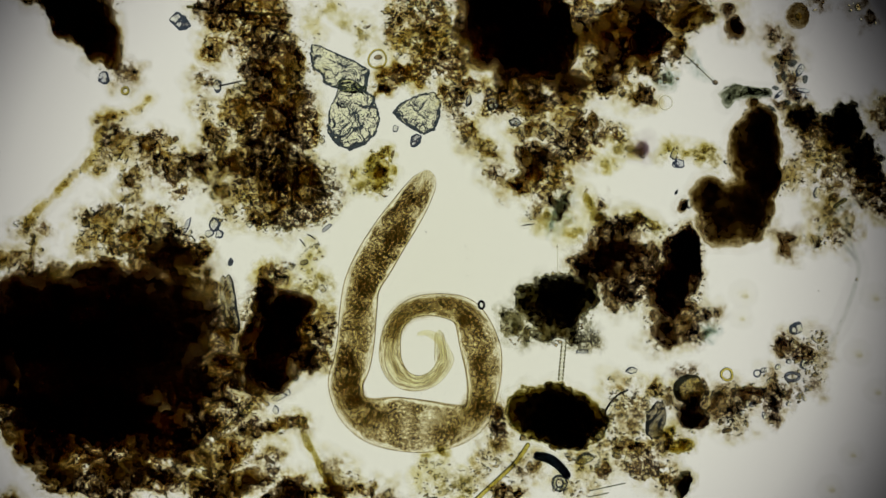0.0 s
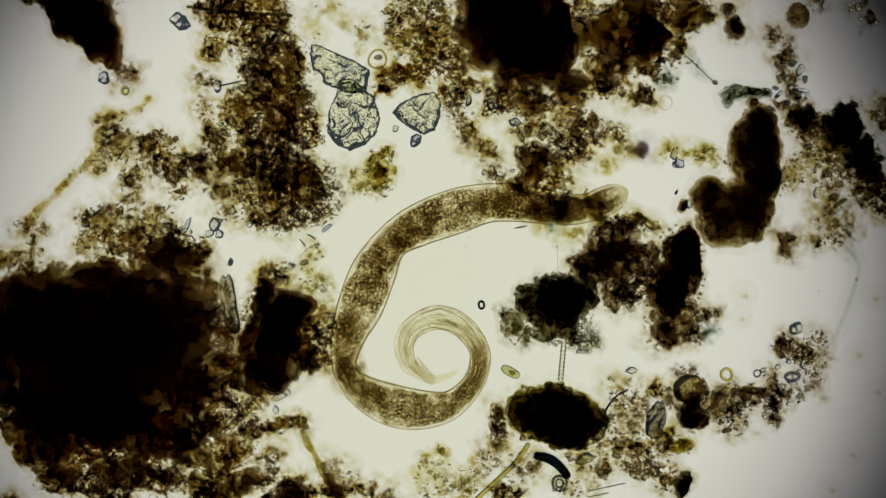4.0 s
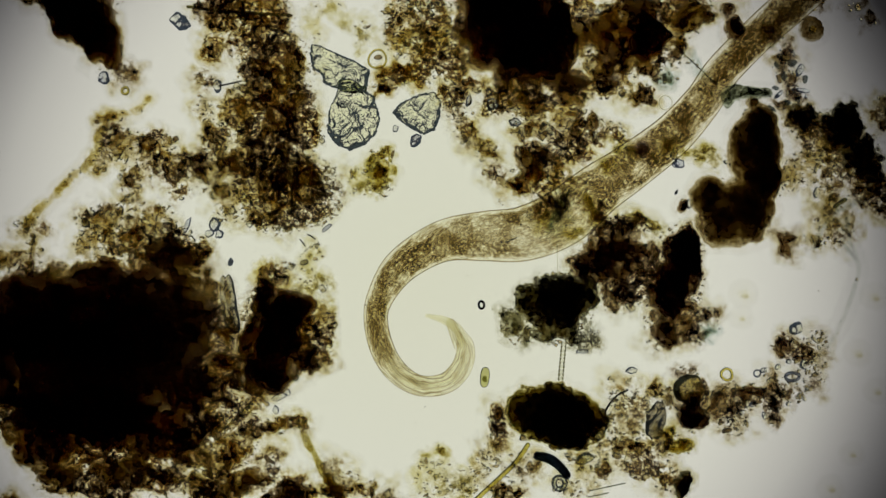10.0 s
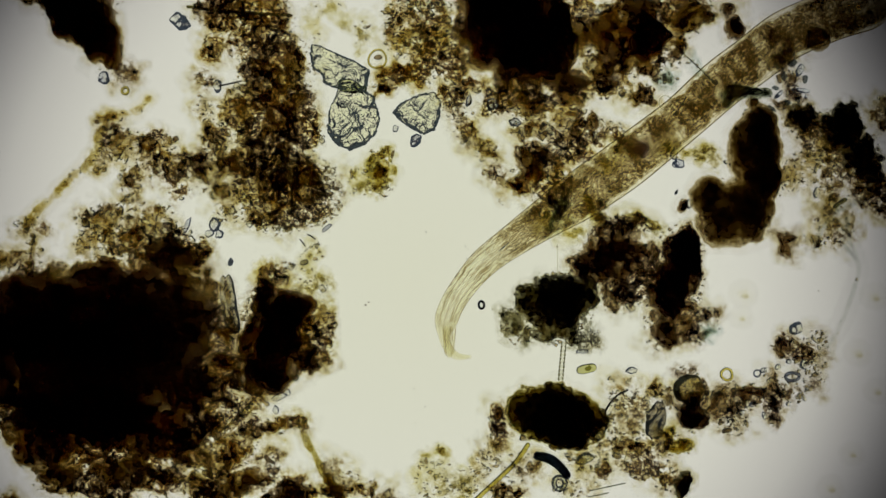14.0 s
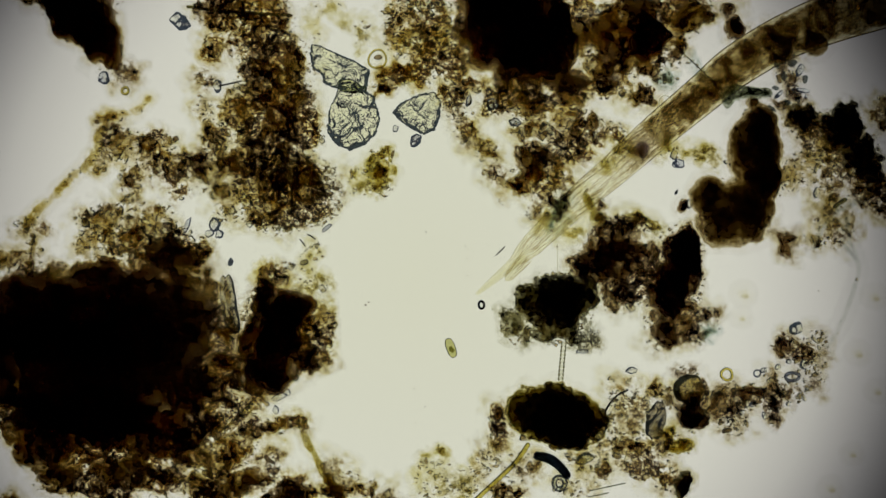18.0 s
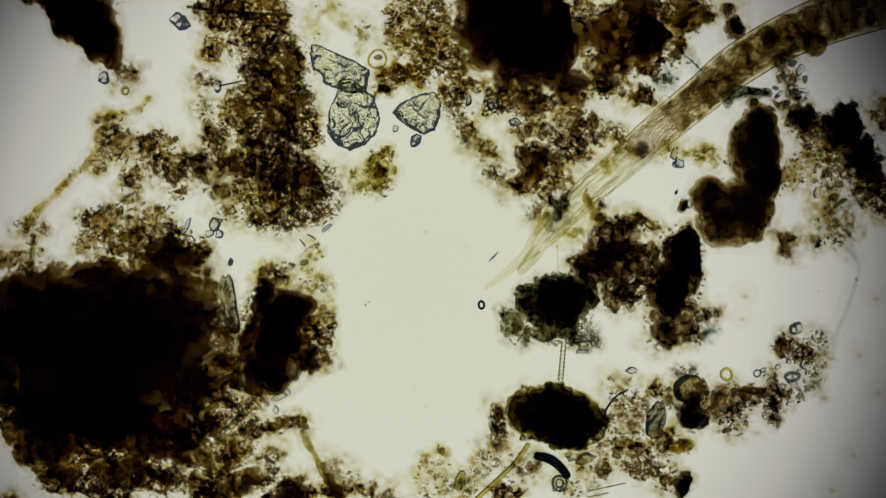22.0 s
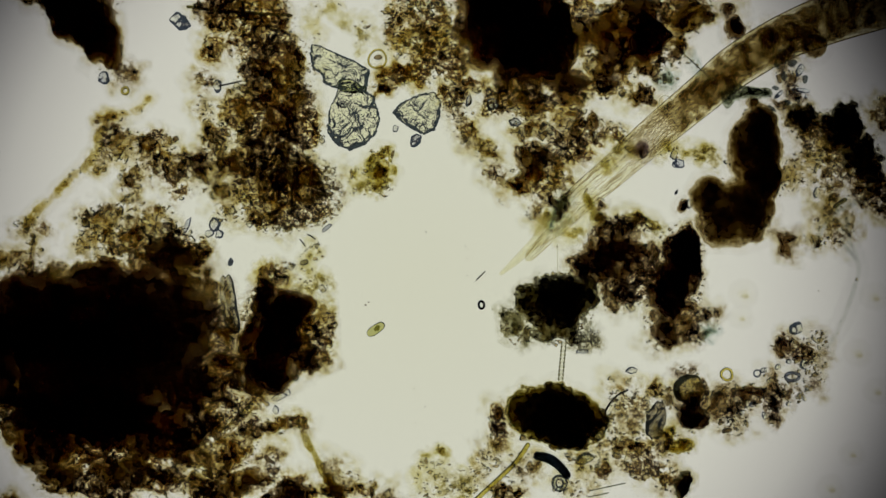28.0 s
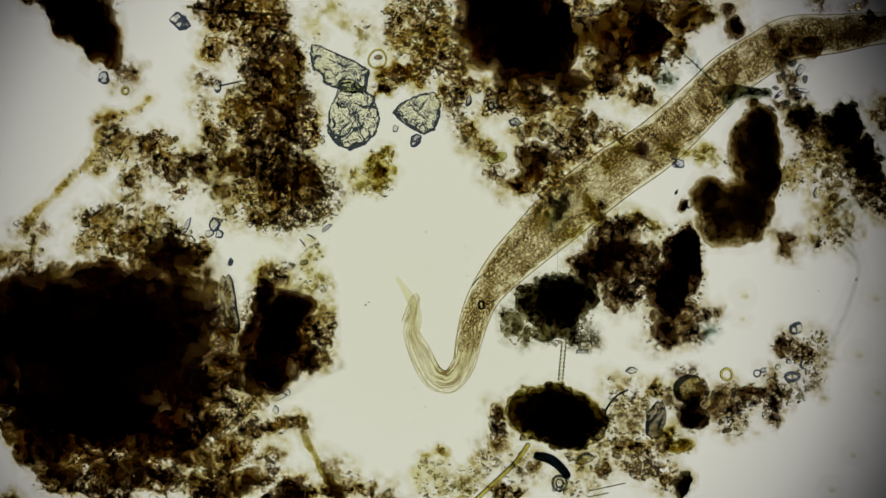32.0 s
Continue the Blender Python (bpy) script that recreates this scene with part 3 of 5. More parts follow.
    clump("soil_clump", "brown-grey ragged humus clump", "soil clump",
          [(1060, 468, 44, 34, 0, 1.0), (1088, 412, 38, 35, 0, .62), (1078, 442, 44, 40, 0, 1.0), (1120, 468, 42, 48, 0, .72),
           (1098, 512, 44, 42, 0, .6), (1130, 398, 28, 11, 18, .26), (1064, 372, 12, 24, -10, .24), (1150, 500, 14, 40, 0, .3),
           (1030, 455, 26, 8, -18, .7)], material=PURPLE, coarse=.8, grits=(PALE_GRIT, DARK_GRIT, BLUE_GRIT))
    clump("soil_clump", "black upright humus clump with a brown foot", "soil clump",
          [(1204, 452, 42, 52, 0, 1.8), (1186, 512, 40, 56, 0, 1.5), (1172, 580, 33, 40, 0, .75), (1208, 562, 36, 42, 0, .38),
           (1226, 500, 22, 40, 0, .45), (1252, 558, 24, 14, 0, .12), (1240, 590, 12, 20, 0, .08)], material=PURPLE, coarse=.5, soft=.5)
    clump("soil_clump", "large kidney-shaped dark brown pellet", "pellet",
          [(1337, 262, 47, 78, 6, 1.2), (1341, 238, 34, 50, 0, 1.5), (1344, 318, 42, 56, 8, 1.4), (1317, 370, 56, 62, -30, 1.2), (1288, 390, 62, 50, 0, .95),
           (1256, 352, 36, 42, 0, .95), (1352, 330, 30, 48, 8, .8), (1327, 186, 11, 12, 0, .7)], material=PELLET, fine=.25, coarse=.08, mottle=.3, rough=.5, soft=.3)
    clump("soil_clump", "dark ragged humus clump with brown floc", "soil clump",
          [(1420, 212, 28, 27, 0, .45), (1470, 250, 40, 40, 0, .4), (1520, 300, 40, 30, 0, .5), (1442, 232, 33, 33, 0, .36),
           (1562, 200, 14, 30, 0, .4), (1540, 330, 40, 38, 0, .55), (1484, 282, 36, 38, 0, .28), (1400, 312, 24, 28, 0, .30),
           (1432, 292, 30, 36, 0, .16), (1468, 330, 22, 44, 15, .16), (1562, 362, 20, 25, 0, .4)], coarse=1.2)
    clump("soil_clump", "blue-black ragged humus lump", "soil clump",
          [(1492, 222, 38, 36, 20, 1.2), (1522, 268, 36, 40, -20, 1.1), (1418, 205, 20, 16, 0, .7), (1548, 300, 24, 26, 0, .7)], material=SOOT, fine=.5, coarse=.4, rough=1.5,
          grits=(PALE_GRIT, DARK_GRIT, BLUE_GRIT))
    clump("floc", "grey-green scatter of flakes and floc", "floc",
          [(1392, 100, 18, 36, 0, .16), (1402, 140, 15, 20, 0, .36), (1382, 188, 20, 9, 0, .34), (1366, 66, 20, 22, 0, .18), (1385, 112, 14, 30, 20, .3), (1408, 168, 22, 8, 20, .4)],
          material=PURPLE, fine=.6, coarse=1.0, grits=(PALE_GRIT, BLUE_GRIT, DARK_GRIT))
    clump("floc", "thin brown floc at the end of a fibre", "floc",
          [(1480, 410, 30, 25, 0, .22), (1440, 425, 18, 14, 0, .25), (1500, 392, 12, 38, -8, .18), (1465, 385, 16, 30, 40, .14)], fine=1.0, coarse=.6)
    clump("floc", "small dark brown floc", "floc", [(1391, 430, 14, 24, -8, .5), (1402, 418, 9, 14, 0, .35)], material=PURPLE, fine=.3, coarse=0, soft=.5)
    clump("floc", "dark purple-brown lumps side by side", "floc", [(1288, 22, 15, 17, 0, .5), (1301, 50, 19, 20, 0, .8)],
          material=PURPLE, rough=.5, mottle=.5, fine=.3, coarse=0, soft=.6)
    clump("floc", "small dark floc near the field's edge", "floc", [(1440, 10, 16, 11, 0, .5), (1458, 14, 8, 6, 0, .4)], material=PURPLE, fine=.5, coarse=1)
    clump("floc", "small dark floc near the field's edge", "floc", [(1533, 36, 18, 9, 20, .45), (1512, 12, 16, 9, 0, .3)], material=PURPLE, fine=.5, coarse=1)
    clump("soil_clump", "huge black opaque humus clump with brown rim", "soil clump",
          [(205, 600, 200, 138, 0, 1.9), (120, 588, 135, 116, 0, 2.0), (300, 560, 100, 105, 0, 1.2), (150, 690, 150, 105, 0, 1.7),
           (330, 680, 90, 58, 0, 1.05), (58, 528, 72, 46, 0, 1.4), (300, 470, 74, 46, 0, .8), (185, 492, 66, 34, 0, 1.1),
           (355, 472, 30, 36, 0, .42), (0, 640, 44, 90, 0, 1.2), (385, 600, 38, 58, 0, .48), (392, 650, 30, 40, 0, .55)], material=DENSE, fine=.3, coarse=.3, soft=.3)
    clump("soil_clump", "black-brown humus clump with frayed lower edge", "soil clump",
          [(260, 758, 122, 56, 0, 1.2), (85, 775, 72, 66, 30, 1.15), (110, 838, 56, 38, 0, .9), (220, 832, 76, 38, 0, .95),
           (40, 745, 42, 48, 30, .8), (160, 802, 34, 22, 0, .9), (285, 850, 46, 34, 0, .7), (200, 858, 66, 32, 0, .7), (14, 690, 40, 60, 0, .6), (20, 610, 50, 60, 0, .5), (10, 880, 22, 14, 0, .5)], fine=.8, coarse=.6)
    clump("floc", "brown fluffy floc on the clump's upper edge", "floc",
          [(182, 392, 34, 32, 0, .42), (160, 432, 28, 28, 0, .3), (230, 422, 50, 40, 0, .36), (282, 395, 32, 33, 0, .32),
           (302, 425, 38, 28, 0, .3), (345, 442, 28, 24, 0, .34), (148, 388, 18, 13, 0, .22), (230, 365, 26, 20, 0, .12)], fine=1.4, coarse=1.8)
    clump("floc", "thin brown floc at a fibre's foot", "floc",
          [(42, 405, 26, 16, 0, .14), (84, 410, 14, 11, 0, .22), (60, 445, 14, 38, 0, .14), (18, 465, 32, 20, 0, .4), (62, 480, 26, 18, 0, .3)], coarse=1)
    clump("soil_clump", "black humus clump with a straight upper edge", "soil clump",
          [(496, 590, 50, 80, 0, 1.7), (478, 655, 50, 44, 0, 1.4), (514, 552, 36, 46, -35, 1.8), (472, 535, 25, 40, 10, 1.0), (535, 638, 32, 26, -25, .75),
           (442, 605, 22, 50, 18, .95), (424, 655, 18, 40, 8, .75), (450, 682, 32, 18, 0, .7)], material=DENSE, fine=.4, coarse=.3, soft=.6)
    clump("soil_clump", "brown knobs with an olive fringe on a black clump", "soil clump",
          [(568, 582, 28, 34, 0, .5), (560, 622, 26, 26, 20, .34), (580, 640, 14, 11, 0, .3), (590, 570, 10, 20, 0, .26), (545, 655, 26, 9, -18, .34),
           (484, 490, 28, 20, -20, .42), (506, 474, 12, 12, 0, .22), (455, 515, 12, 22, 0, .34), (434, 555, 8, 30, 5, .08)], fine=1.2, coarse=1.0, rough=.8, slime=1.2)
    clump("floc", "pale yellow-green wisp of floc", "floc",
          [(552, 505, 34, 18, -22, .14), (546, 462, 14, 22, 0, .12), (572, 515, 16, 16, 0, .14), (555, 440, 12, 12, 0, .10)],
          material=OLIVE, fine=.8, coarse=1)
    clump("soil_clump", "streaky brown humus clump", "soil clump",
          [(400, 742, 56, 34, -32, .4), (472, 757, 60, 16, -8, .6), (400, 800, 54, 38, -20, .6), (332, 800, 40, 36, 0, .6),
           (440, 852, 60, 22, -22, .75), (512, 870, 44, 22, -12, .95), (382, 862, 58, 30, 0, .65), (440, 712, 38, 18, -20, .22),
           (478, 808, 20, 14, 0, .22), (530, 750, 17, 14, 0, .5)], fine=1.2, coarse=1)
    clump("floc", "small brown floc at the field's lower edge", "floc",
          [(590, 828, 17, 22, 0, .28), (612, 858, 28, 23, 0, .5), (652, 866, 24, 18, 0, .32), (692, 878, 24, 13, 0, .42), (582, 872, 18, 18, 0, .5)], coarse=.8)
    clump("floc", "pale greenish granular wisp", "floc",
          [(770, 850, 36, 38, 0, .09), (779, 797, 9, 8, 0, .3), (820, 852, 28, 26, 0, .1), (760, 812, 9, 9, 0, .16)], material=OLIVE, fine=1, coarse=.8)
    clump("floc", "brown floc leaning on a dark oval body", "floc",
          [(872, 798, 20, 36, 20, .2), (880, 745, 18, 34, -10, .75), (850, 830, 16, 22, 0, .14), (900, 872, 32, 13, 0, .45), (925, 830, 30, 30, 0, .1)], coarse=1.2)
    clump("soil_clump", "brown granular floc with yellow patches", "floc",
          [(1098, 690, 26, 26, 0, .14), (1110, 790, 56, 20, 0, .33), (1140, 822, 42, 24, 0, .28), (1070, 828, 17, 22, 0, .5),
           (1115, 735, 46, 46, 0, .12), (1182, 782, 22, 22, 0, .3), (1040, 812, 36, 24, 0, .08), (1185, 850, 26, 20, 0, .15),
           (1020, 860, 40, 20, 0, .1), (1165, 690, 24, 14, 0, .12)], fine=1.2, coarse=1.6)
    clump("floc", "black chip at the field's lower edge", "floc", [(1206, 858, 11, 24, 18, 1.2)], material=SOOT, fine=0, coarse=.5, rough=.6)
    clump("floc", "yellow-green round algal floc", "floc", [(1205, 794, 18, 16, 0, .5), (1186, 766, 14, 12, 0, .42)], material=OLIVE, fine=.3, coarse=0, rough=.6)
    clump("soil_clump", "branching brown-black humus clump", "soil clump",
          [(1225, 732, 28, 36, 0, 1.1), (1204, 706, 34, 24, 0, .22), (1212, 660, 22, 12, 0, .14), (1244, 700, 16, 26, 0, .5), (1282, 715, 42, 30, 0, .3), (1322, 702, 33, 22, 0, .55), (1362, 700, 22, 42, 0, .4),
           (1385, 614, 20, 20, 0, .6), (1420, 626, 22, 26, 0, .28), (1432, 672, 28, 28, 0, .12), (1446, 622, 22, 38, 0, .08),
           (1400, 690, 28, 24, 0, .12), (1300, 750, 30, 22, 0, .12), (1366, 735, 10, 20, 0, .25)], material=PURPLE, fine=1.2, coarse=2,
          grits=(PALE_GRIT, GRIT, DARK_GRIT))
    clump("floc", "pale yellow wisp of floc", "floc", [(1230, 270, 46, 15, 0, .16), (1190, 272, 26, 12, 0, .13), (1110, 262, 34, 16, 10, .13), (1262, 285, 22, 12, 0, .13), (1075, 285, 26, 12, 0, .12)], material=OLIVE, fine=.4, coarse=.3)
    clump("floc", "purple-grey soft round smudge", "floc", [(1136, 263, 20, 18, 0, .40)], material=MAUVE, fine=0, coarse=0, rough=.6, mottle=.4, soft=1.0)
    clump("floc", "blue-green small floc", "floc", [(1181, 139, 18, 11, 0, .22), (1234, 122, 24, 6, 45, .07), (1254, 582, 18, 10, 10, .12)], material=TEAL, fine=.6, coarse=.5)
    clump("floc", "soft olive wisp between dark clumps", "floc",
          [(1012, 408, 24, 13, -20, .13), (1040, 352, 11, 26, -14, .2), (1056, 378, 22, 12, 20, .2), (1150, 398, 22, 12, 10, .26), (962, 388, 18, 18, 0, .18), (1120, 390, 26, 10, 8, .16)],
          material=OLIVE, fine=.3, coarse=.1, soft=.9)
    clump("floc", "blue-green dark shred in soft floc", "floc", [(990, 372, 11, 28, 14, .26), (998, 350, 9, 14, 0, .2), (982, 398, 8, 13, 20, .15)], material=TEAL, fine=.3, coarse=.2, soft=.5)
    # smooth dark oval body
    ob = thing("oval_body", at(985, 736), "large dark olive oval body with a soft rim", "cyst")
    part("body", heap_mesh("body", [(985, 736, 91, 62, 13, 1.5), (992, 736, 86, 59, 13, 1.9)], OVAL, .8, .9, 3.0, (985, 736), .2), OVAL, ob)
    rnd = random.Random(5)
    for i in range(14):
        a = rnd.random() * 6.28
        g = part("grain", chip_mesh(GRIT, i % 6), GRIT, ob)
        g.matrix_basis = Matrix.Translation((0.082 * math.cos(a), 0.056 * math.sin(a), 0.004)) @ Matrix.Scale(rnd.uniform(.004, .008), 4)


build_clumps()


# ---- clear grains, shells and strands ----
def build_grains():
    ob = crystal("quartz_grain", "rounded clear creased mineral grain", 626, 214, 50, 50, 0, QUARTZ, 2, 30, .55, .12, .45, cuts=0,
            corners=((0.94, -0.14), (0.82, 0.40), (0.44, 0.86), (-0.12, 1.06), (-0.64, 0.86), (-0.96, 0.34), (-0.88, -0.40), (-0.54, -1.20), (0.14, -1.26), (0.72, -0.88)))
    part("inclusion", crystal_mesh("inclusion", 11, 5, 30, BLUE_GRIT, 50, .5, .15, .2, 0), BLUE_GRIT, ob, "dark oblong inclusion").matrix_basis = pose(-.019, .027, .003, 0, 0, -18)
    ob = crystal("quartz_grain", "long clear jagged mineral grain with dark edges", 606, 126, 50, 50, 0, QUARTZ, 4, 24, .26, .3, .38, cuts=0, z=.004,
            corners=((0.98, -0.02), (0.84, 0.80), (0.30, 0.82), (-0.24, 0.62), (-0.66, 0.44), (-0.76, 0.12), (-1.08, -0.08), (-1.14, -0.52), (-1.12, -0.98), (-0.80, -0.92), (-0.32, -0.68), (0.42, -0.38)))
    part("facet", crystal_mesh("facet", 23, 13, 27, QUARTZ, 51, .3, .12, .3, 0), QUARTZ, ob, "rounded broken facet with dark rim").matrix_basis = pose(.012, -.028, .002, 0, 0, -12)
    crystal("quartz_grain", "three-sided clear cracked mineral grain", 741, 202, 40, 40, 0, QUARTZ, 5, 22, .30, .3, .40, cuts=0,
            corners=((0.95, 0.12), (0.72, 0.72), (0.23, 0.95), (-0.35, 0.65), (-0.82, 0.30), (-1.18, -0.05), (-0.85, -0.47), (-0.03, -0.85), (0.65, -1.00), (1.02, -0.55)))
    crystal("quartz_chip", "small clear chip beside a larger grain", 735, 248, 10, 14, 30, SHELL, 6)
    crystal("quartz_chip", "small clear chip beside a larger grain", 700, 228, 6, 7, 0, SHELL, 7)
    crystal("quartz_chip", "small blue-grey angular chip", 380, 398, 12, 13, 20, SHELL, 8)
    crystal("quartz_chip", "small clear chip in a cluster", 371, 413, 9, 8, 0, SHELL, 42)
    crystal("quartz_chip", "small clear chip in a cluster", 388, 414, 8, 9, 0, SHELL, 43)
    crystal("shell_fragment", "long clear hollow shell fragment", 406, 539, 13.5, 53, -9, TAWNY, 9, 9, .34, .10, .5, cuts=0, square=4.0)
    clump("floc", "brown grains in a hollow shell", "floc", [(403, 522, 7, 28, -9, .14), (411, 566, 7, 24, -9, .2)], material=SOIL, fine=1.5, coarse=1, rough=.5, slime=0)
    crystal("quartz_chip", "blue-grey angular mineral chip", 1203, 290, 11, 10, 10, BLUE_GRIT, 10)
    crystal("quartz_chip", "tiny blue-grey triangular chip", 1193, 291, 4, 7, 0, BLUE_GRIT, 22)
    ring("quartz_chip", "tiny mineral chip with a thick dark edge", 852, 540, 5, 2.2, INK, "grain", group="mineral grains", squash=1.3)
    crystal("quartz_chip", "clear angular mineral chip", 1409, 582, 12, 13, 20, SHELL, 12)
    crystal("quartz_chip", "dark-edged kite-shaped mineral chip", 870, 186, 10, 13, 20, BLUE_GRIT, 48, 12, .55, z=.055)
    crystal("quartz_chip", "dark-edged oblong chip in brown floc", 829, 180, 6, 11, 10, SHELL, 45, 12, .7, z=.045)
    crystal("quartz_chip", "dark-edged flat chip in brown floc", 912, 217, 13, 8, 0, BLUE_GRIT, 46, z=.045)
    crystal("quartz_chip", "blue-grey notched mineral chip", 184, 139, 11, 12, 0, BLUE_GRIT, 14)
    crystal("quartz_grain", "flat clear mineral grain", 317, 38, 20, 15, 30, SHELL, 15, facet=.2, cuts=2)
    clump("soil_chip", "dark brown ragged chip beside a pellet", "chip", [(1207, 363, 8, 12, 10, .9), (1212, 356, 6, 6, 0, .6)], material=PURPLE, rough=.4, fine=.4, coarse=0, group="")
    crystal("quartz_chip", "tiny dark sliver on the glass", 1197, 341, 2.5, 6, 25, INK, 16)
    crystal("quartz_chip", "small clear chip beside a dark chip", 1219, 361, 7, 9, 0, SHELL, 44)
    crystal("quartz_grain", "dark-edged upright clear grain", 1161, 745, 18, 33, 5, GREY_QUARTZ, 17, 16, .45, .18, .8, cuts=0, square=2.4)
    crystal("quartz_grain", "dark-rimmed grain with a yellow heart", 1220, 690, 29, 27, 0, HEART, 18, 20, .42, .08, .2, cuts=0)
    crystal("quartz_chip", "dark blue tiny chip", 408, 464, 5, 8, 0, INK, 19)
    crystal("quartz_chip", "dark tiny chip", 311, 246, 6, 6, 0, DARK_GRIT, 20)
    crystal("quartz_chip", "clear oblong chip", 1118, 655, 12, 7, 0, SHELL, 21)
    crystal("quartz_chip", "thin slanted dark sliver", 331, 399, 5, 17, 22, BLUE_GRIT, 23)
    crystal("quartz_chip", "tiny clear chip", 296, 400, 8, 7, 0, SHELL, 24)
    crystal("quartz_chip", "small clear chip", 442, 397, 7, 7, 0, SHELL, 25)
    crystal("quartz_chip", "curved dark sliver", 578, 404, 12, 4, -35, BLUE_GRIT, 26)
    crystal("quartz_chip", "clear yellowish oblong chip", 1035, 812, 18, 10, -15, QUARTZ, 27)
    crystal("quartz_chip", "blue-grey flat sliver", 1030, 622, 14, 4, -5, BLUE_GRIT, 28)
    crystal("quartz_chip", "dark blue-grey oblong flake", 1420, 160, 13, 5, 10, BLUE_GRIT, 29)
    crystal("quartz_chip", "grey-green flake", 1378, 168, 12, 4, -45, BLUE_GRIT, 30)
    crystal("quartz_chip", "grey angular flake", 1415, 125, 8, 12, 20, BLUE_GRIT, 31)
    crystal("quartz_chip", "small clear chip below a dark clump", 488, 725, 6, 9, 0, SHELL, 32)
    crystal("quartz_chip", "small clear chip below a dark clump", 510, 696, 5, 7, 0, SHELL, 33)
    crystal("quartz_chip", "small clear oblong chip", 494, 703, 16, 7, -25, SHELL, 34)
    ring("round_shell", "tiny dark ring under a black clump", 523, 669, 5, 1.5, BLUE_GRIT)
    crystal("quartz_chip", "clear pointed chip in olive floc", 539, 465, 9, 6, -20, TAWNY, 47)
    rnd = random.Random(9)
    for px, py, r in ((1375, 116, 8), (1402, 112, 9), (1386, 136, 9), (1372, 156, 7), (1425, 140, 8),
                      (1366, 192, 9), (1392, 182, 8), (1412, 176, 7), (1440, 205, 8), (1400, 200, 7)):
        crystal("flake", "small grey-green angular mineral flake", px, py, r, r * rnd.uniform(.35, .8), rnd.uniform(0, 180), (SHELL, SLATE)[rnd.random() < .8], 80 + r + px % 7, group="mineral flakes")
    for px, py, r in ((1300, 692, 8), (1332, 716, 8), (1352, 655, 8), (1376, 650, 6), (1422, 645, 10), (1352, 735, 8), (1310, 730, 7), (1395, 640, 6), (1270, 698, 7), (1365, 672, 7)):
        crystal("flake", "tiny clear rounded mineral flake among floc", px, py, r, r * rnd.uniform(.6, .95), rnd.uniform(0, 180), SHELL, px % 50, group="mineral flakes")
    ring("round_shell", "clear ring-shaped shell with a dark centre", 668, 105, 16, 1.9, YELLOW)
    crystal("shell_core", "dark small body inside a ring-shaped shell", 669, 102, 8, 5, 0, DARK_GRIT, 40)
    ring("round_shell", "clear thick ring-shaped shell", 1286, 663, 10, 2.6, YELLOW)
    ring("round_shell", "small thin ring-shaped shell", 1340, 661, 6, 1.6, BLUE_GRIT)
    ring("round_shell", "dark thick ring-shaped shell", 1402, 667, 12, 3.2, BLUE_GRIT, squash=0.6)
    ring("round_shell", "faint very thin ring-shaped shell", 1178, 182, 12, 1.4, SLIME)
    ring("round_shell", "clear ring-shaped shell among floc", 990, 855, 10, 5, SHELL)
    ring("round_shell", "small pale ring in thin floc", 222, 161, 6, 2.4, YELLOW)
    for px, py, r in ((1316, 520, 13), (1312, 562, 8), (1548, 525, 12), (1518, 625, 12), (1552, 692, 10), (1508, 803, 9), (1470, 864, 11)):
        ob = new("droplet", heap_mesh("droplet", [(0, 0, r, r, 0, .025), (r * .3, r * .25, r * .7, r * .6, 0, .03)], OLIVE, .2, .2, 2.0, (0, 0), 1.0))
        ob.location = at(px, py)
        tagged(ob, "pale soft-edged droplet on the glass", "droplet", "droplets")
    clump("fibre", "long frayed amber plant fibre lying bent", "fibre",
          [(65, 375, 44, 9, -46, .22), (115, 325, 44, 9, -43, .24), (160, 280, 36, 10, -55, .24), (178, 236, 28, 9, -62, .22),
           (206, 208, 32, 8, -12, .16), (246, 192, 24, 8, -25, .16), (262, 176, 14, 8, -50, .18)], material=STRAW, rough=.45, mottle=.5, fine=.3, coarse=.2, group="")
    clump("fibre", "olive-green straight plant fibre, out of a clump", "fibre",
          [(546, 785, 30, 8, 62, .24), (566, 822, 32, 8, 62, .34), (592, 862, 34, 11, 60, .75)], material=OLIVE, rough=.3, mottle=.4, fine=.2, coarse=.1, group="")
    clump("algal_rod", "blue-green blunt algal rod with a dark end", "alga",
          [(1320, 164, 44, 11, 4, .62), (1294, 168, 24, 13, -8, .66), (1350, 166, 14, 9, 0, .6), (1284, 178, 11, 13, 20, .55), (1305, 158, 24, 8, 0, .6)],
          material=ALGAL, rough=.3, mottle=.3, fine=.4, coarse=.4, grits=(FLAKE, DARK_GRIT, BLUE_GRIT), group="")
    crystal("quartz_chip", "tiny dark chip on the glass", 1265, 146, 6, 5, 30, DARK_GRIT, 41)
    strand("hypha", "yellow hollow hypha with dark walls", "hypha", [(838, 888, 8), (888, 842, 8), (915, 815, 8), (936, 784, 8)], 4.4, YELLOW)
    strand("crescent", "blue-black thick curved rind beside floc", "rind", [(944, 806, 8), (970, 811, 9), (990, 825, 9), (1007, 846, 8)], lambda f: 9 - 3 * abs(f - .4), INK)
    strand("bristle", "thin dark bent bristle", "bristle", [(1112, 690, 3), (1090, 702, 3), (1072, 727, 3), (1075, 748, 3), (1070, 765, 3)], 1.8, INK)
    strand("algal_rod", "short blue-green rod", "alga", [(1474, 368, 6), (1488, 358, 6), (1498, 352, 6)], 4, GREEN_FIBRE)
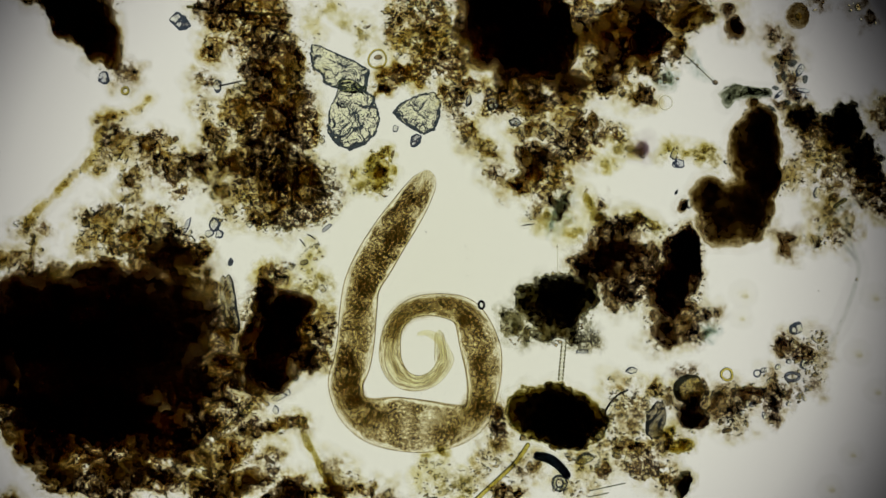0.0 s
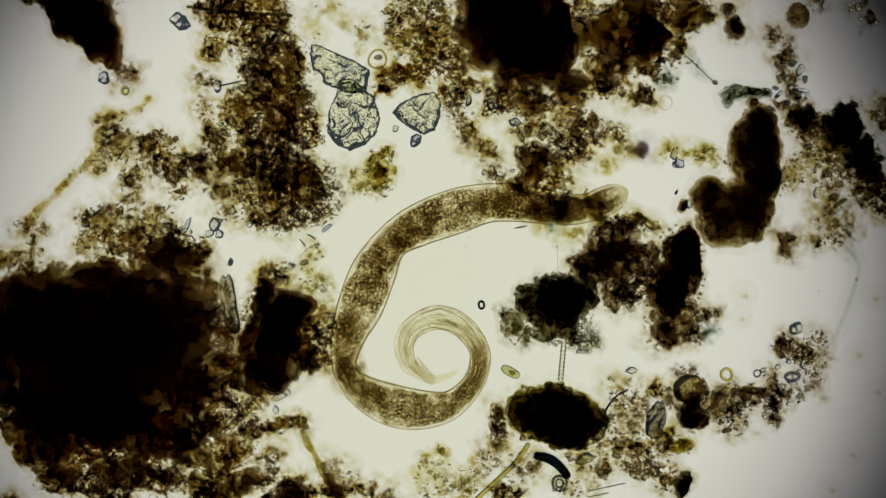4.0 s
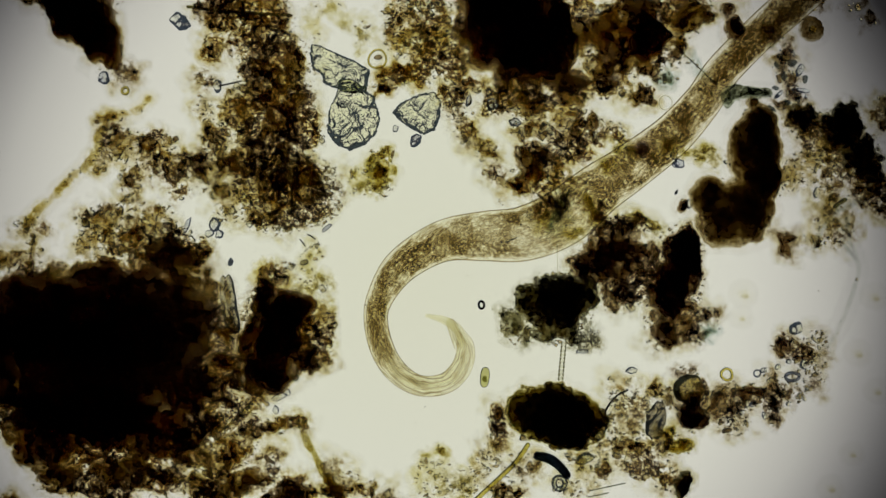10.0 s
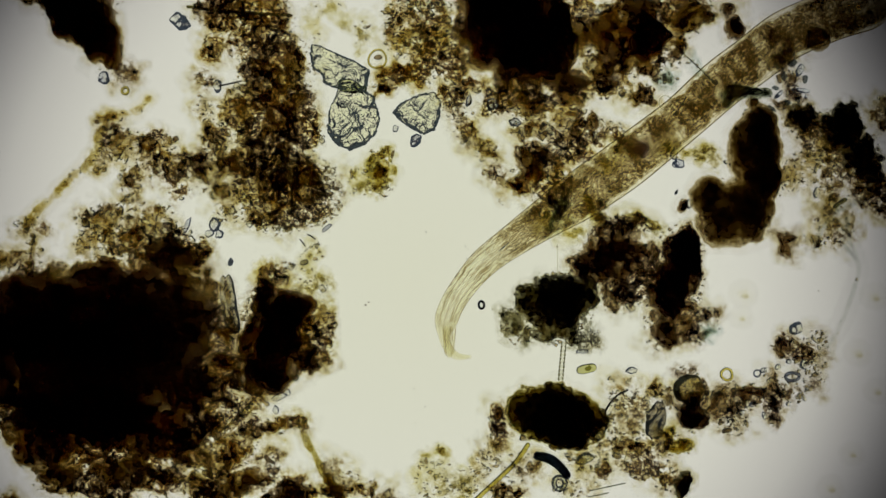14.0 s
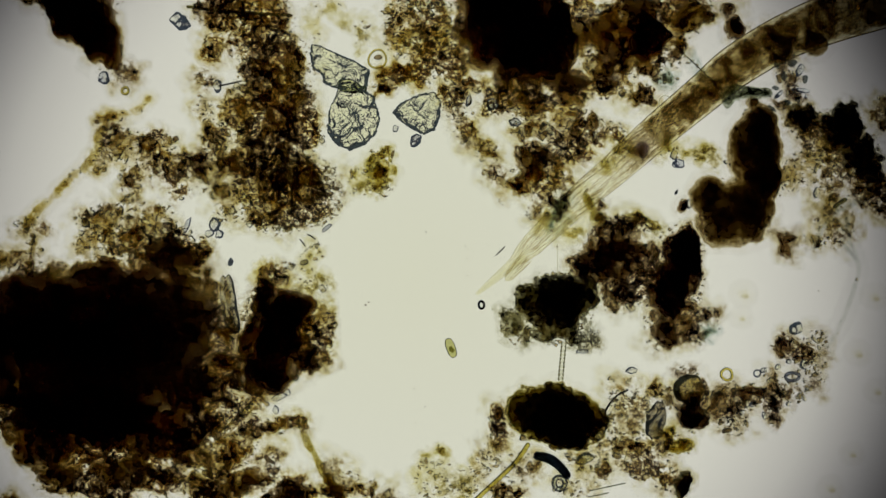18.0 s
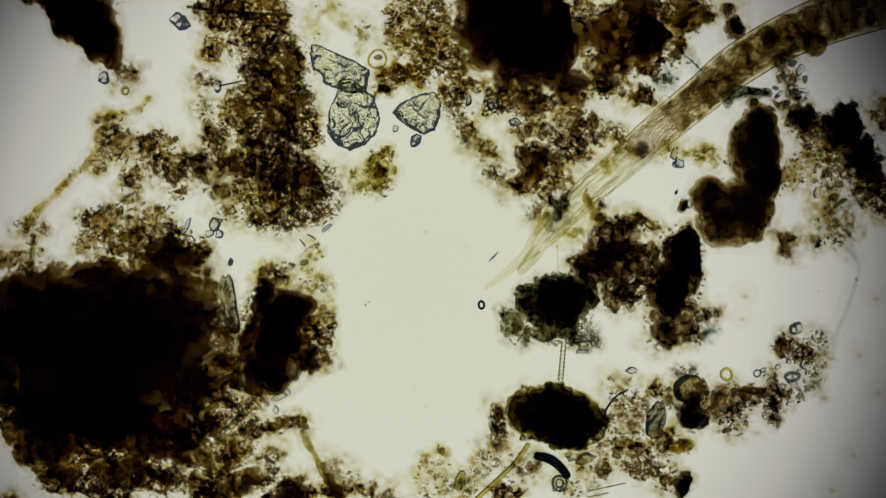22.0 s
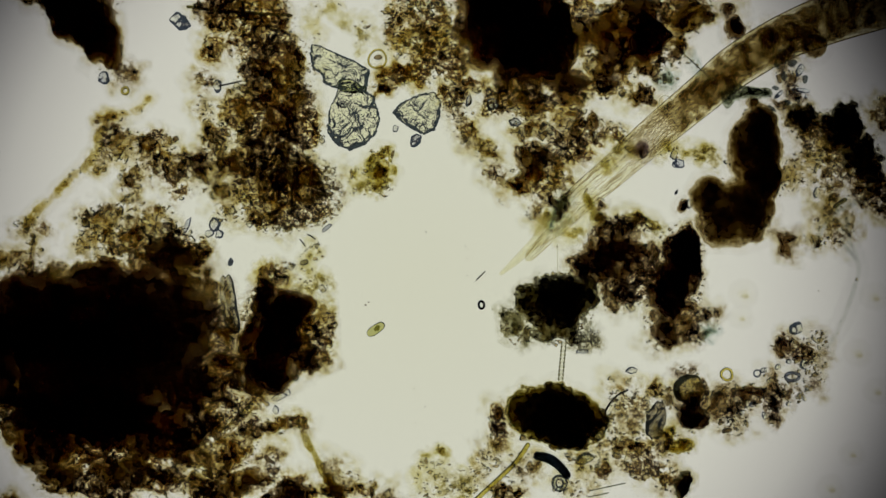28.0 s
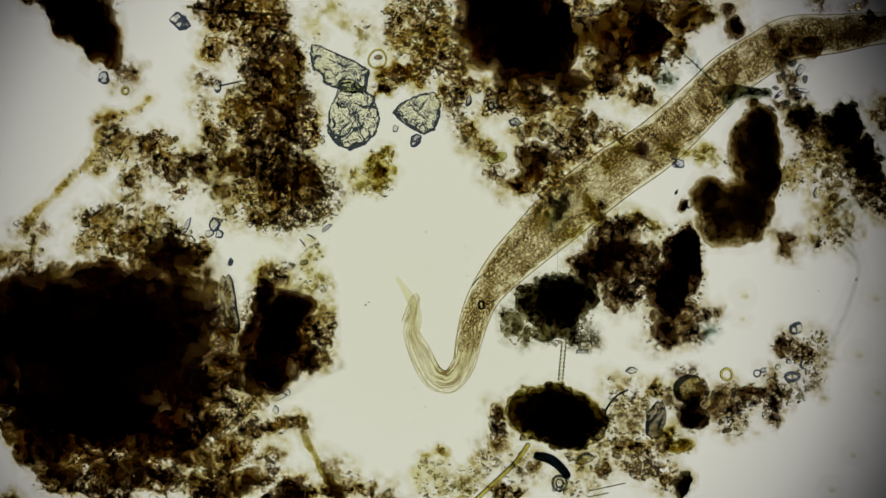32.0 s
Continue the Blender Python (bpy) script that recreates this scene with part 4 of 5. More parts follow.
    for say, width, deep, line in (
            ("faint long bent slime fibre", 6, .036, ((1496, 372), (1503, 425), (1519, 470), (1512, 512), (1496, 552), (1477, 592), (1462, 612))),
            ("faint looping slime fibre near floc", 7, .07, ((1440, 438), (1458, 402), (1488, 372), (1530, 352))),
            ("faint slime fibre beside a long one", 5, .05, ((1500, 398), (1492, 430), (1512, 455)))):
        clump("fibre", say, "fibre", [(x, y, width, width, 0, deep) for x, y in smooth_line(np.array(line, float), 5.0)],
              material=GREY_SLIME, rough=.12, mottle=.25, step=2.0, fine=.05, coarse=0, group="", soft=.6)
    strand("bristle", "hair-thin straight bristle", "bristle", [(1042, 869, 2), (1075, 862, 2), (1108, 855, 2)], 1.2, WALL)
    strand("bristle", "hair-thin straight bristle", "bristle", [(1040, 880, 2), (1060, 876, 2), (1078, 872, 2)], 1.2, WALL)
    strand("bristle", "hair-thin upright bristle", "bristle", [(986, 432, 2), (987, 460, 2), (987, 490, 2)], 1.2, SLIME)
    strand("bristle", "thin dark bristle ending at a chip", "bristle", [(1206, 92, 3), (1234, 118, 3), (1263, 146, 3)], 1.0, GREEN_FIBRE)
    strand("bristle", "short dark bristle", "bristle", [(530, 423, 2), (536, 430, 2), (541, 437, 2)], 1.3, INK)
    strand("bristle", "short dark bristle", "bristle", [(543, 415, 2), (550, 418, 2), (559, 424, 2)], 1.3, INK)
    strand("bristle", "dark straight bristle across brown humus", "bristle", [(330, 12, 5), (390, 20, 8), (440, 24, 8), (518, 28, 8)], 2.6, GREEN_FIBRE)
    for px, py, run, fall in ((448, 716, 52, 44), (440, 724, 46, 34), (452, 708, 34, 32), (428, 736, 42, 30), (416, 748, 40, 22), (462, 716, 34, 24), (398, 776, 44, 28), (450, 844, 50, 22),
                              (432, 714, 30, 30), (410, 730, 36, 34)):
        strand("fibre", "fine dark plant fibre in streaky humus", "fibre",
               [(px, py, 30), (px - .4 * run, py + .3 * fall, 34), (px - .7 * run, py + .75 * fall, 34), (px - run, py + fall, 28)], 1.0, YELLOW, "humus fibres")
    # septate filament between two dark bodies
    ob = thing("filament", at(998, 604), "thin upright filament of short clear cells", "filament")
    for i in range(7):
        t = i / 7
        p0, p1 = (998 - 6 * t, 604 + 70 * t, 5), (998 - 6 * (t + .13), 604 + 70 * (t + .13), 5)
        mid = tuple((a + b) / 2 for a, b in zip(p0, p1))
        g = part("cell", tube_mesh("cell", [p0, mid, p1], 3.8, SLIME, 8, 2.0), SLIME, ob)
        g.location = ((p0[0] - 998) / 1000, -(p0[1] - 604) / 1000, 0)
    for i in (-1, 1):
        for j in range(10):
            y0, y1 = 604 + 7 * j, 610.4 + 7 * j
            x0, x1 = 998 - 0.09 * (y0 - 604) + 3.6 * i, 998 - 0.09 * (y1 - 604) + 3.6 * i
            g = part("wall", tube_mesh("wall", [(x0, y0, 5), ((x0 + x1) / 2, (y0 + y1) / 2, 5), (x1, y1, 5)], 1.5, GREEN_FIBRE, 6, 1.5), GREEN_FIBRE, ob)
            g.location = ((x0 - 998) / 1000, -(y0 - 604) / 1000, 0)
    # stalked cup
    ob = thing("stalked_cell", at(385, 153), "clear cup-shaped cell on a thin dark stalk", "cell")
    part("cup", crystal_mesh("cup", 9, 12, 9, SHELL, 60, .5, .12, .2, 2), SHELL, ob)
    part("stalk", tube_mesh("stalk", [(0, 0, 4), (20, -4, 4), (42, -9, 4)], 1.6, INK), INK, ob)
    # specks on the glass
    for px, py, r in ((754, 411, 1.8), (827, 488, 2), (752, 720, 2), (733, 688, 1.6), (647, 540, 3), (652, 535, 2.4), (986, 437, 2.5),
                      (1197, 340, 3), (1449, 515, 2), (735, 748, 1.6), (312, 260, 2), (418, 392, 2.5), (571, 454, 4), (824, 436, 1.5), (828, 441, 1.3), (826, 458, 1.6)):
        ob = new("speck", chip_mesh(DARK_GRIT, 1))
        ob.matrix_basis = Matrix.Translation(at(px, py, r / 2000)) @ Matrix.Scale(r / 1000, 4)
        tagged(ob, "tiny dark speck on the glass", "speck", "specks")


build_grains()


# ---- the worm ----
# Breadth of the body along it, from the tail tip (micrometres: distance, half breadth).
BREADTH = ((0, 3), (33, 7), (76, 9.5), (91, 15), (132, 17), (215, 20), (289, 23), (378, 27), (481, 32), (573, 37), (665, 40), (780, 41),
           (953, 40), (1068, 39), (1159, 37), (1240, 35), (1297, 30), (1328, 24), (1343, 17), (1351, 10), (1355, 4))
PITCH, REACH, BODY, GUT = 7.0, 22.0, 1355.0, 355.0


def half_breadth(m):
    return float(np.interp(m, [b[0] for b in BREADTH], [b[1] for b in BREADTH]))


def build_worm():
    """Overlapping rigid pieces in two rows, one for each flank, which part where the body swells and close where it narrows."""
    worm = thing("worm", at(784, 441), "long translucent brown worm with a pale yellow tail, gliding", "worm")
    rnd = np.random.RandomState(21)
    pieces = []
    across, along = 14, 5
    for m in np.arange(PITCH / 2, BODY, PITCH):
        for flank in (-1, 1):
            verts, uvs, marks, faces = [], [], [], []
            ragged = (rnd.rand(2, across) - 0.5) * 2
            for i in range(along):
                for k in range(across):
                    v = math.sin((0.5 - 0.72 * k / (across - 1)) * math.pi)
                    t = i / (along - 1) - 0.5
                    x = min(max(t * REACH + (ragged[0, k] if i == 0 else ragged[1, k] if i == along - 1 else 0), -m), BODY - m)
                    hw = half_breadth(min(max(m + x, 0), BODY))
                    verts.append((x / 1000, flank * v * hw / 1000, math.sqrt(max(0, 1 - v * v)) * hw * 0.9 / 1000))
                    uvs.append(((m + x) / 1000, flank * v))
                    marks.append((1 - 2 * abs(t), min(1.0, max(0.0, v + 0.55) / 0.85)))
            for i in range(along - 1):
                for k in range(across - 1):
                    a = i * across + k
                    quad = (a, a + across, a + across + 1, a + 1)
                    faces.append(quad if flank < 0 else quad[::-1])
            me = mesh_of("segment", verts, faces, WORM)
            layer = me.uv_layers.new(name="body")
            layer.data.foreach_set("uv", np.array([uvs[l.vertex_index] for l in me.loops]).ravel())
            layer = me.uv_layers.new(name="piece")
            layer.data.foreach_set("uv", np.array([marks[l.vertex_index] for l in me.loops]).ravel())
            pieces.append((m, flank, part("segment", me, WORM, worm, "rounded pale head end" if m > 1325 else "thin pale tail tip" if m < 34 else "")))
    verts, uvs, marks, faces = [], [], [], []
    for i in range(12):
        f = i / 11
        hw = (12.5 - 4 * f) * math.sqrt(max(0.02, 1 - max(0, f - 0.75) ** 2 * 16))
        for k in range(9):
            v = math.sin((k / 8 - 0.5) * math.pi)
            verts.append(((14 - 62 * f) / 1000, (v * hw - 5 * f) / 1000, math.sqrt(max(0, 1 - v * v)) * hw * 0.8 / 1000))
            uvs.append((0.24 - 0.06 * f, v))
            marks.append((min(1, 3 * f), 1.4))
            if i and k:
                a = (i - 1) * 9 + k - 1
                faces.append((a, a + 1, a + 10, a + 9))
    me = mesh_of("toe", verts, faces, WORM)
    for name, rows in (("body", uvs), ("piece", marks)):
        me.uv_layers.new(name=name).data.foreach_set("uv", np.array([rows[l.vertex_index] for l in me.loops]).ravel())
    toe = part("toe", me, WORM, worm, "pale blunt side toe of the tail")
    return pieces, toe


SEGMENTS, TOE = build_worm()


def build_movers():
    cell = thing("algal_cell", at(790, 842, .02), "small oval yellow-green swimming algal cell", "alga")
    part("wall", crystal_mesh("wall", 18, 8.5, 6, ALGA, 70, .4, .03, .05, 0, 2.6), ALGA, cell)
    g = part("chloroplast", crystal_mesh("chloroplast", 6, 4.5, 7, ALGA_DARK, 71, .5, .2, .2, 0), ALGA_DARK, cell, "darker green chloroplast")
    g.location = (0.003, 0, 0.001)
    needle = new("needle", tube_mesh("needle", [(-13, 0, 2), (0, 0, 2), (13, 0, 2)], lambda f: .5 + 3.2 * f * (1 - f), INK))
    needle.data.transform(Matrix.Translation((-0.013, 0, 0)))
    tagged(needle, "tiny dark drifting needle", "needle")
    cyst = thing("cyst", at(1410, 30, .02), "round brown cyst with a pale centre, pushed along", "cyst")
    part("shell", heap_mesh("shell", [(0, 0, 21, 23, 0, .46)] + [(13 * math.cos(a), 16 * math.sin(a), 9, 9, 0, .60) for a in np.arange(0, 6.2, 0.5)], CYST_WALL, .15, .2, 2.0, (0, 0), .4), CYST_WALL, cyst)
    core = part("core", crystal_mesh("core", 6, 7, 4, YELLOW, 73, .5, .1, .2, 0), YELLOW, cyst, "small pale core")
    core.location = (0, -0.002, 0.02)
    return cell, needle, cyst


CELL, NEEDLE, CYST = build_movers()


# ---- what moves ----
def body_line(gut, b, *pts):
    """The body's midline in plan micrometres with its half breadth, head or field edge first, tail tip last; gut: where the brown gut begins;
    b: how far the trunk is stretched (0: the head lies at the line's start)."""
    return gut, b, np.array(pts, float)


# the trunk while it lies still, only the tail pulsing
TRUNK = ((1640, -18, 44), (1550, 8, 44), (1470, 33, 42), (1385, 68, 38), (1303, 117, 36), (1242, 168, 33), (1158, 238, 30), (1080, 307, 26), (1030, 349, 24))
BODY_LINES = (
    (0, body_line((715, 555), 0, (757, 301, 7), (752, 321, 19), (726, 364, 29), (692, 414, 33), (664, 460, 34), (641, 505, 31), (634, 552, 32), (630, 602, 32), (623, 642, 32), (612, 680, 30), (624, 722, 28), (658, 744, 38), (700, 750, 46), (752, 755, 45), (803, 753, 36), (840, 738, 25), (853, 703, 25), (856, 655, 31), (848, 608, 34), (824, 555, 25), (772, 540, 19), (726, 548, 16), (697, 579, 15), (690, 625, 18), (698, 655, 18), (717, 674, 15), (745, 678, 12), (772, 665, 12), (789, 635, 12), (780, 605, 10), (757, 590, 8), (738, 592, 4))),
    (1, body_line((740, 548), 0, (815, 262, 7), (797, 293, 26), (772, 330, 28), (725, 363, 32), (672, 397, 34), (647, 432, 34), (640, 483, 36), (636, 540, 35), (625, 600, 27), (626, 645, 30), (652, 694, 45), (695, 742, 48), (740, 778, 30), (778, 784, 16), (812, 765, 26), (833, 708, 36), (843, 657, 31), (839, 603, 25), (815, 570, 23), (771, 544, 18), (730, 551, 16), (702, 582, 18), (695, 623, 19), (708, 657, 17), (740, 677, 12), (770, 668, 13), (788, 640, 11), (785, 612, 9), (765, 590, 8), (742, 578, 4))),
    (2, body_line((800, 550), 0, (967, 427, 7), (944, 419, 20), (895, 406, 27), (823, 384, 33), (765, 375, 34), (718, 388, 34), (676, 433, 35), (646, 491, 31), (631, 535, 26), (631, 578, 31), (641, 636, 43), (652, 690, 47), (668, 735, 40), (688, 764, 28), (717, 774, 17), (760, 762, 25), (811, 725, 32), (843, 682, 26), (848, 640, 18), (839, 595, 18), (814, 561, 16), (770, 545, 16), (731, 560, 15), (708, 593, 17), (701, 622, 15), (714, 655, 14), (740, 678, 12), (775, 672, 12), (790, 637, 11), (788, 600, 9), (775, 570, 5))),
    (3, body_line((845, 640), 0, (1037, 392, 7), (1012, 405, 19), (965, 420, 22), (915, 408, 27), (855, 372, 31), (800, 360, 34), (744, 386, 38), (690, 428, 34), (657, 474, 28), (646, 530, 38), (639, 593, 40), (632, 640, 35), (628, 690, 23), (638, 718, 17), (672, 735, 28), (730, 736, 37), (783, 723, 33), (822, 700, 24), (843, 653, 18), (842, 608, 17), (824, 581, 16), (780, 565, 19), (735, 576, 20), (710, 613, 18), (714, 648, 17), (744, 669, 13), (778, 667, 11), (800, 645, 9), (808, 612, 4))),
    (6, body_line((790, 706), 0, (1196, 258, 8), (1172, 270, 20), (1125, 299, 27), (1075, 330, 30), (1032, 364, 34), (978, 395, 33), (920, 393, 40), (850, 379, 39), (794, 370, 34), (736, 392, 42), (683, 434, 38), (641, 468, 22), (620, 515, 17), (626, 568, 26), (641, 625, 33), (668, 668, 34), (705, 698, 28), (748, 711, 21), (794, 705, 17), (827, 675, 18), (845, 621, 19), (833, 582, 20), (793, 555, 16), (750, 560, 14), (719, 590, 11), (710, 620, 8), (715, 652, 4))),
    (7, body_line((740, 692), 0, (1256, 183, 8), (1240, 202, 25), (1200, 230, 30), (1139, 279, 31), (1080, 323, 33), (1032, 362, 36), (972, 391, 40), (902, 400, 41), (820, 392, 46), (760, 392, 39), (712, 402, 26), (662, 424, 18), (639, 463, 25), (633, 515, 31), (636, 570, 32), (652, 628, 31), (683, 668, 27), (720, 690, 21), (761, 691, 18), (803, 670, 20), (834, 634, 21), (844, 600, 19), (832, 572, 17), (790, 553, 15), (745, 557, 12), (715, 582, 9), (703, 607, 4))),
    (8, body_line((680, 650), 0, (1289, 84, 8), (1278, 105, 22), (1253, 147, 28), (1218, 203, 29), (1165, 264, 29), (1108, 303, 34), (1055, 340, 41), (1003, 384, 38), (945, 402, 42), (875, 398, 49), (810, 400, 41), (752, 405, 25), (708, 412, 21), (678, 434, 27), (648, 485, 27), (640, 535, 25), (646, 588, 25), (667, 640, 24), (702, 672, 21), (747, 681, 20), (793, 670, 20), (827, 637, 19), (834, 602, 17), (815, 573, 16), (780, 558, 13), (745, 565, 8), (713, 580, 4))),
    (9, body_line((665, 620), 0, (1350, 34, 8), (1338, 57, 22), (1296, 104, 26), (1256, 160, 29), (1212, 224, 33), (1163, 270, 34), (1136, 288, 36), (1086, 322, 39), (1026, 366, 42), (962, 396, 49), (890, 406, 48), (818, 410, 36), (767, 413, 29), (720, 430, 28), (680, 463, 26), (658, 512, 22), (652, 568, 20), (667, 622, 20), (698, 663, 19), (740, 680, 17), (786, 679, 17), (820, 653, 18), (826, 620, 15), (812, 588, 13), (780, 560, 8), (733, 563, 4))),
    (10, body_line((668, 580), 0, (1495, -84, 10), (1465, -54, 34), (1410, 0, 32), (1345, 58, 30), (1278, 127, 30), (1243, 180, 32), (1188, 241, 36), (1115, 297, 40), (1058, 336, 44), (995, 386, 49), (926, 414, 47), (860, 418, 43), (800, 423, 37), (755, 440, 33), (706, 475, 29), (675, 522, 23), (665, 562, 20), (675, 614, 20), (700, 656, 19), (740, 682, 17), (787, 679, 17), (816, 652, 17), (824, 617, 15), (812, 586, 12), (788, 568, 8), (752, 558, 4))),
    (11, body_line((735, 490), 0.91, (1530, -55, 42), (1460, -8, 42), (1396, 30, 40), (1339, 87, 36), (1278, 146, 36), (1215, 213, 40), (1150, 258, 41), (1088, 296, 47), (1028, 348, 49), (973, 388, 46), (904, 408, 46), (852, 418, 38), (804, 440, 26), (760, 469, 20), (717, 511, 19), (698, 562, 21), (702, 615, 22), (720, 650, 22), (752, 671, 20), (787, 670, 19), (818, 640, 17), (828, 610, 14), (816, 586, 12), (795, 566, 8), (772, 552, 4))),
    (12, body_line((788, 482), 0.96, (1600, -50, 45), (1530, -20, 43), (1465, 8, 42), (1385, 63, 38), (1318, 112, 38), (1255, 167, 41), (1196, 225, 44), (1135, 270, 46), (1075, 316, 48), (1012, 360, 48), (940, 396, 45), (873, 427, 36), (815, 463, 26), (763, 507, 25), (733, 552, 24), (729, 600, 24), (745, 632, 24), (775, 645, 21), (800, 640, 19), (822, 626, 16), (833, 600, 12), (826, 572, 5))),
    (13, body_line((855, 459), 0.91, (1660, -25, 42), (1570, -10, 42), (1490, 16, 42), (1381, 68, 43), (1321, 120, 44), (1264, 163, 44), (1215, 216, 44), (1150, 258, 44), (1090, 298, 47), (1025, 345, 48), (963, 388, 42), (898, 428, 39), (845, 465, 36), (800, 503, 32), (772, 538, 30), (760, 580, 28), (769, 612, 25), (788, 632, 20), (814, 638, 16), (832, 622, 12), (844, 596, 8), (843, 580, 4))),
    (14, body_line((938, 406), 0.78, (1660, -25, 42), (1560, 3, 42), (1475, 28, 42), (1395, 61, 43), (1333, 106, 42), (1275, 150, 42), (1210, 208, 40), (1150, 256, 42), (1096, 298, 43), (1024, 348, 41), (968, 385, 34), (904, 429, 27), (856, 466, 24), (821, 507, 21), (797, 546, 20), (786, 586, 19), (791, 612, 14), (808, 630, 8), (834, 632, 4))),
    (16.5, body_line((1120, 285), 0.61, *TRUNK, (965, 413, 20), (913, 464, 16), (878, 494, 9), (842, 522, 4))),
    (17, body_line((1160, 250), 0.61, *TRUNK, (968, 408, 20), (918, 454, 16), (883, 488, 9), (848, 520, 4))),
    (18, body_line((1160, 250), 0.61, *TRUNK, (963, 413, 20), (910, 464, 16), (876, 494, 9), (842, 522, 4))),
    (18.5, body_line((1180, 230), 0.61, *TRUNK, (971, 407, 20), (924, 452, 16), (888, 479, 9), (853, 503, 4))),
    (19, body_line((1190, 222), 0.61, *TRUNK, (978, 399, 20), (938, 436, 16), (905, 464, 9), (872, 490, 4))),
    (20, body_line((1130, 275), 0.61, *TRUNK, (954, 424, 20), (893, 487, 16), (862, 513, 9), (832, 537, 4))),
    (21, body_line((1190, 222), 0.61, *TRUNK, (974, 403, 20), (930, 444, 16), (898, 474, 9), (866, 502, 4))),
    (21.5, body_line((1200, 214), 0.61, *TRUNK, (983, 397, 20), (946, 432, 16), (916, 457, 9), (886, 480, 4))),
    (22, body_line((1190, 222), 0.61, *TRUNK, (970, 411, 20), (923, 460, 16), (890, 487, 9), (857, 512, 4))),
    (22.5, body_line((1200, 214), 0.61, *TRUNK, (984, 397, 20), (948, 432, 16), (919, 458, 9), (890, 482, 4))),
    (23, body_line((1205, 210), 0.61, *TRUNK, (993, 387, 20), (964, 412, 16), (934, 439, 9), (905, 465, 4))),
    (24, body_line((1205, 210), 0.61, *TRUNK, (978, 400, 20), (938, 438, 16), (912, 465, 9), (886, 489, 4))),
    (24.5, body_line((1208, 208), 0.61, *TRUNK, (992, 390, 20), (962, 418, 16), (929, 446, 9), (896, 472, 4))),
    (25, body_line((1205, 208), 0.61, *TRUNK, (993, 387, 20), (964, 412, 16), (935, 439, 9), (906, 464, 4))),
    (25.5, body_line((1160, 250), 0.61, *TRUNK, (972, 410, 20), (926, 458, 16), (899, 481, 9), (872, 502, 4))),
    (27.5, body_line((1150, 258), 0.61, *TRUNK, (971, 409, 20), (924, 456, 16), (890, 487, 9), (857, 515, 4))),
    (28, body_line((1190, 222), 0.61, *TRUNK, (982, 397, 20), (944, 432, 16), (914, 461, 9), (884, 487, 4))),
    (28.5, body_line((1100, 300), 0.61, *TRUNK, (955, 422, 20), (896, 482, 16), (869, 502, 9), (842, 520, 4))),
    (29, body_line((1030, 355), 0.73, (1660, 8, 42), (1570, 27, 43), (1490, 48, 44), (1400, 62, 41), (1350, 82, 37), (1302, 120, 37), (1250, 170, 40), (1200, 224, 35), (1150, 264, 35), (1100, 303, 35), (1042, 346, 36), (980, 390, 30), (926, 428, 24), (893, 466, 22), (868, 511, 19), (843, 551, 16), (821, 578, 12), (788, 583, 9), (736, 602, 4))),
    (30, body_line((1110, 300), 0.75, (1660, 0, 42), (1560, 22, 42), (1480, 42, 43), (1415, 62, 42), (1349, 92, 37), (1297, 125, 36), (1254, 170, 38), (1200, 220, 34), (1150, 263, 32), (1093, 310, 32), (1041, 350, 32), (989, 390, 27), (932, 433, 24), (895, 476, 21), (862, 525, 16), (846, 545, 10), (825, 558, 9), (783, 582, 4))),
    (31, body_line((880, 480), 0.91, (1660, 22, 38), (1560, 38, 36), (1480, 55, 38), (1420, 71, 35), (1339, 99, 33), (1288, 132, 34), (1245, 172, 40), (1200, 222, 38), (1150, 265, 41), (1093, 307, 44), (1036, 346, 43), (985, 388, 43), (928, 435, 40), (885, 478, 31), (850, 527, 23), (826, 578, 20), (815, 615, 19), (800, 638, 16), (770, 634, 14), (738, 620, 10), (710, 597, 8), (660, 584, 4))),
    (31.5, body_line((862, 505), 0.96, (1660, 20, 38), (1560, 36, 37), (1480, 52, 38), (1410, 72, 36), (1339, 102, 35), (1288, 132, 38), (1245, 175, 40), (1195, 227, 43), (1145, 275, 45), (1085, 316, 46), (1027, 355, 47), (970, 400, 47), (912, 450, 42), (870, 495, 32), (848, 540, 28), (836, 588, 25), (824, 628, 23), (800, 647, 20), (768, 640, 18), (735, 614, 13), (715, 583, 8), (676, 542, 4))),
    (32, body_line((840, 560), 1, (1660, 48, 26), (1560, 50, 27), (1480, 60, 33), (1400, 68, 38), (1349, 95, 38), (1292, 133, 40), (1250, 173, 40), (1200, 222, 42), (1150, 265, 44), (1088, 306, 46), (1030, 350, 47), (980, 393, 46), (940, 430, 41), (899, 470, 36), (862, 516, 28), (842, 558, 25), (830, 602, 22), (820, 645, 19), (796, 675, 19), (766, 666, 19), (743, 624, 18), (728, 585, 12), (735, 548, 9), (702, 490, 5))),
)


def body_places(gut, b, pts, marks):
    """Plan places and half breadths of the pieces at these distances from the tail tip, along one midline."""
    p = smooth_line(pts[::-1], 4.0)
    s = np.concatenate([[0], np.cumsum(np.hypot(*np.diff(p[:, :2], axis=0).T))])
    g = s[np.argmin(np.hypot(p[:, 0] - gut[0], p[:, 1] - gut[1]))]
    trunk = (s[-1] - g) / (BODY - GUT) if b == 0 else b
    run = (p[-1] - p[-8]) / np.linalg.norm(p[-1] - p[-8])
    a = np.where(marks < GUT, marks * g / GUT, g + (marks - GUT) * trunk)
    over = np.maximum(a - s[-1], 0)[:, None]
    out = np.stack([np.interp(a, s, p[:, i]) for i in range(3)], 1)
    out[:, :2] += run[:2] * over
    return out


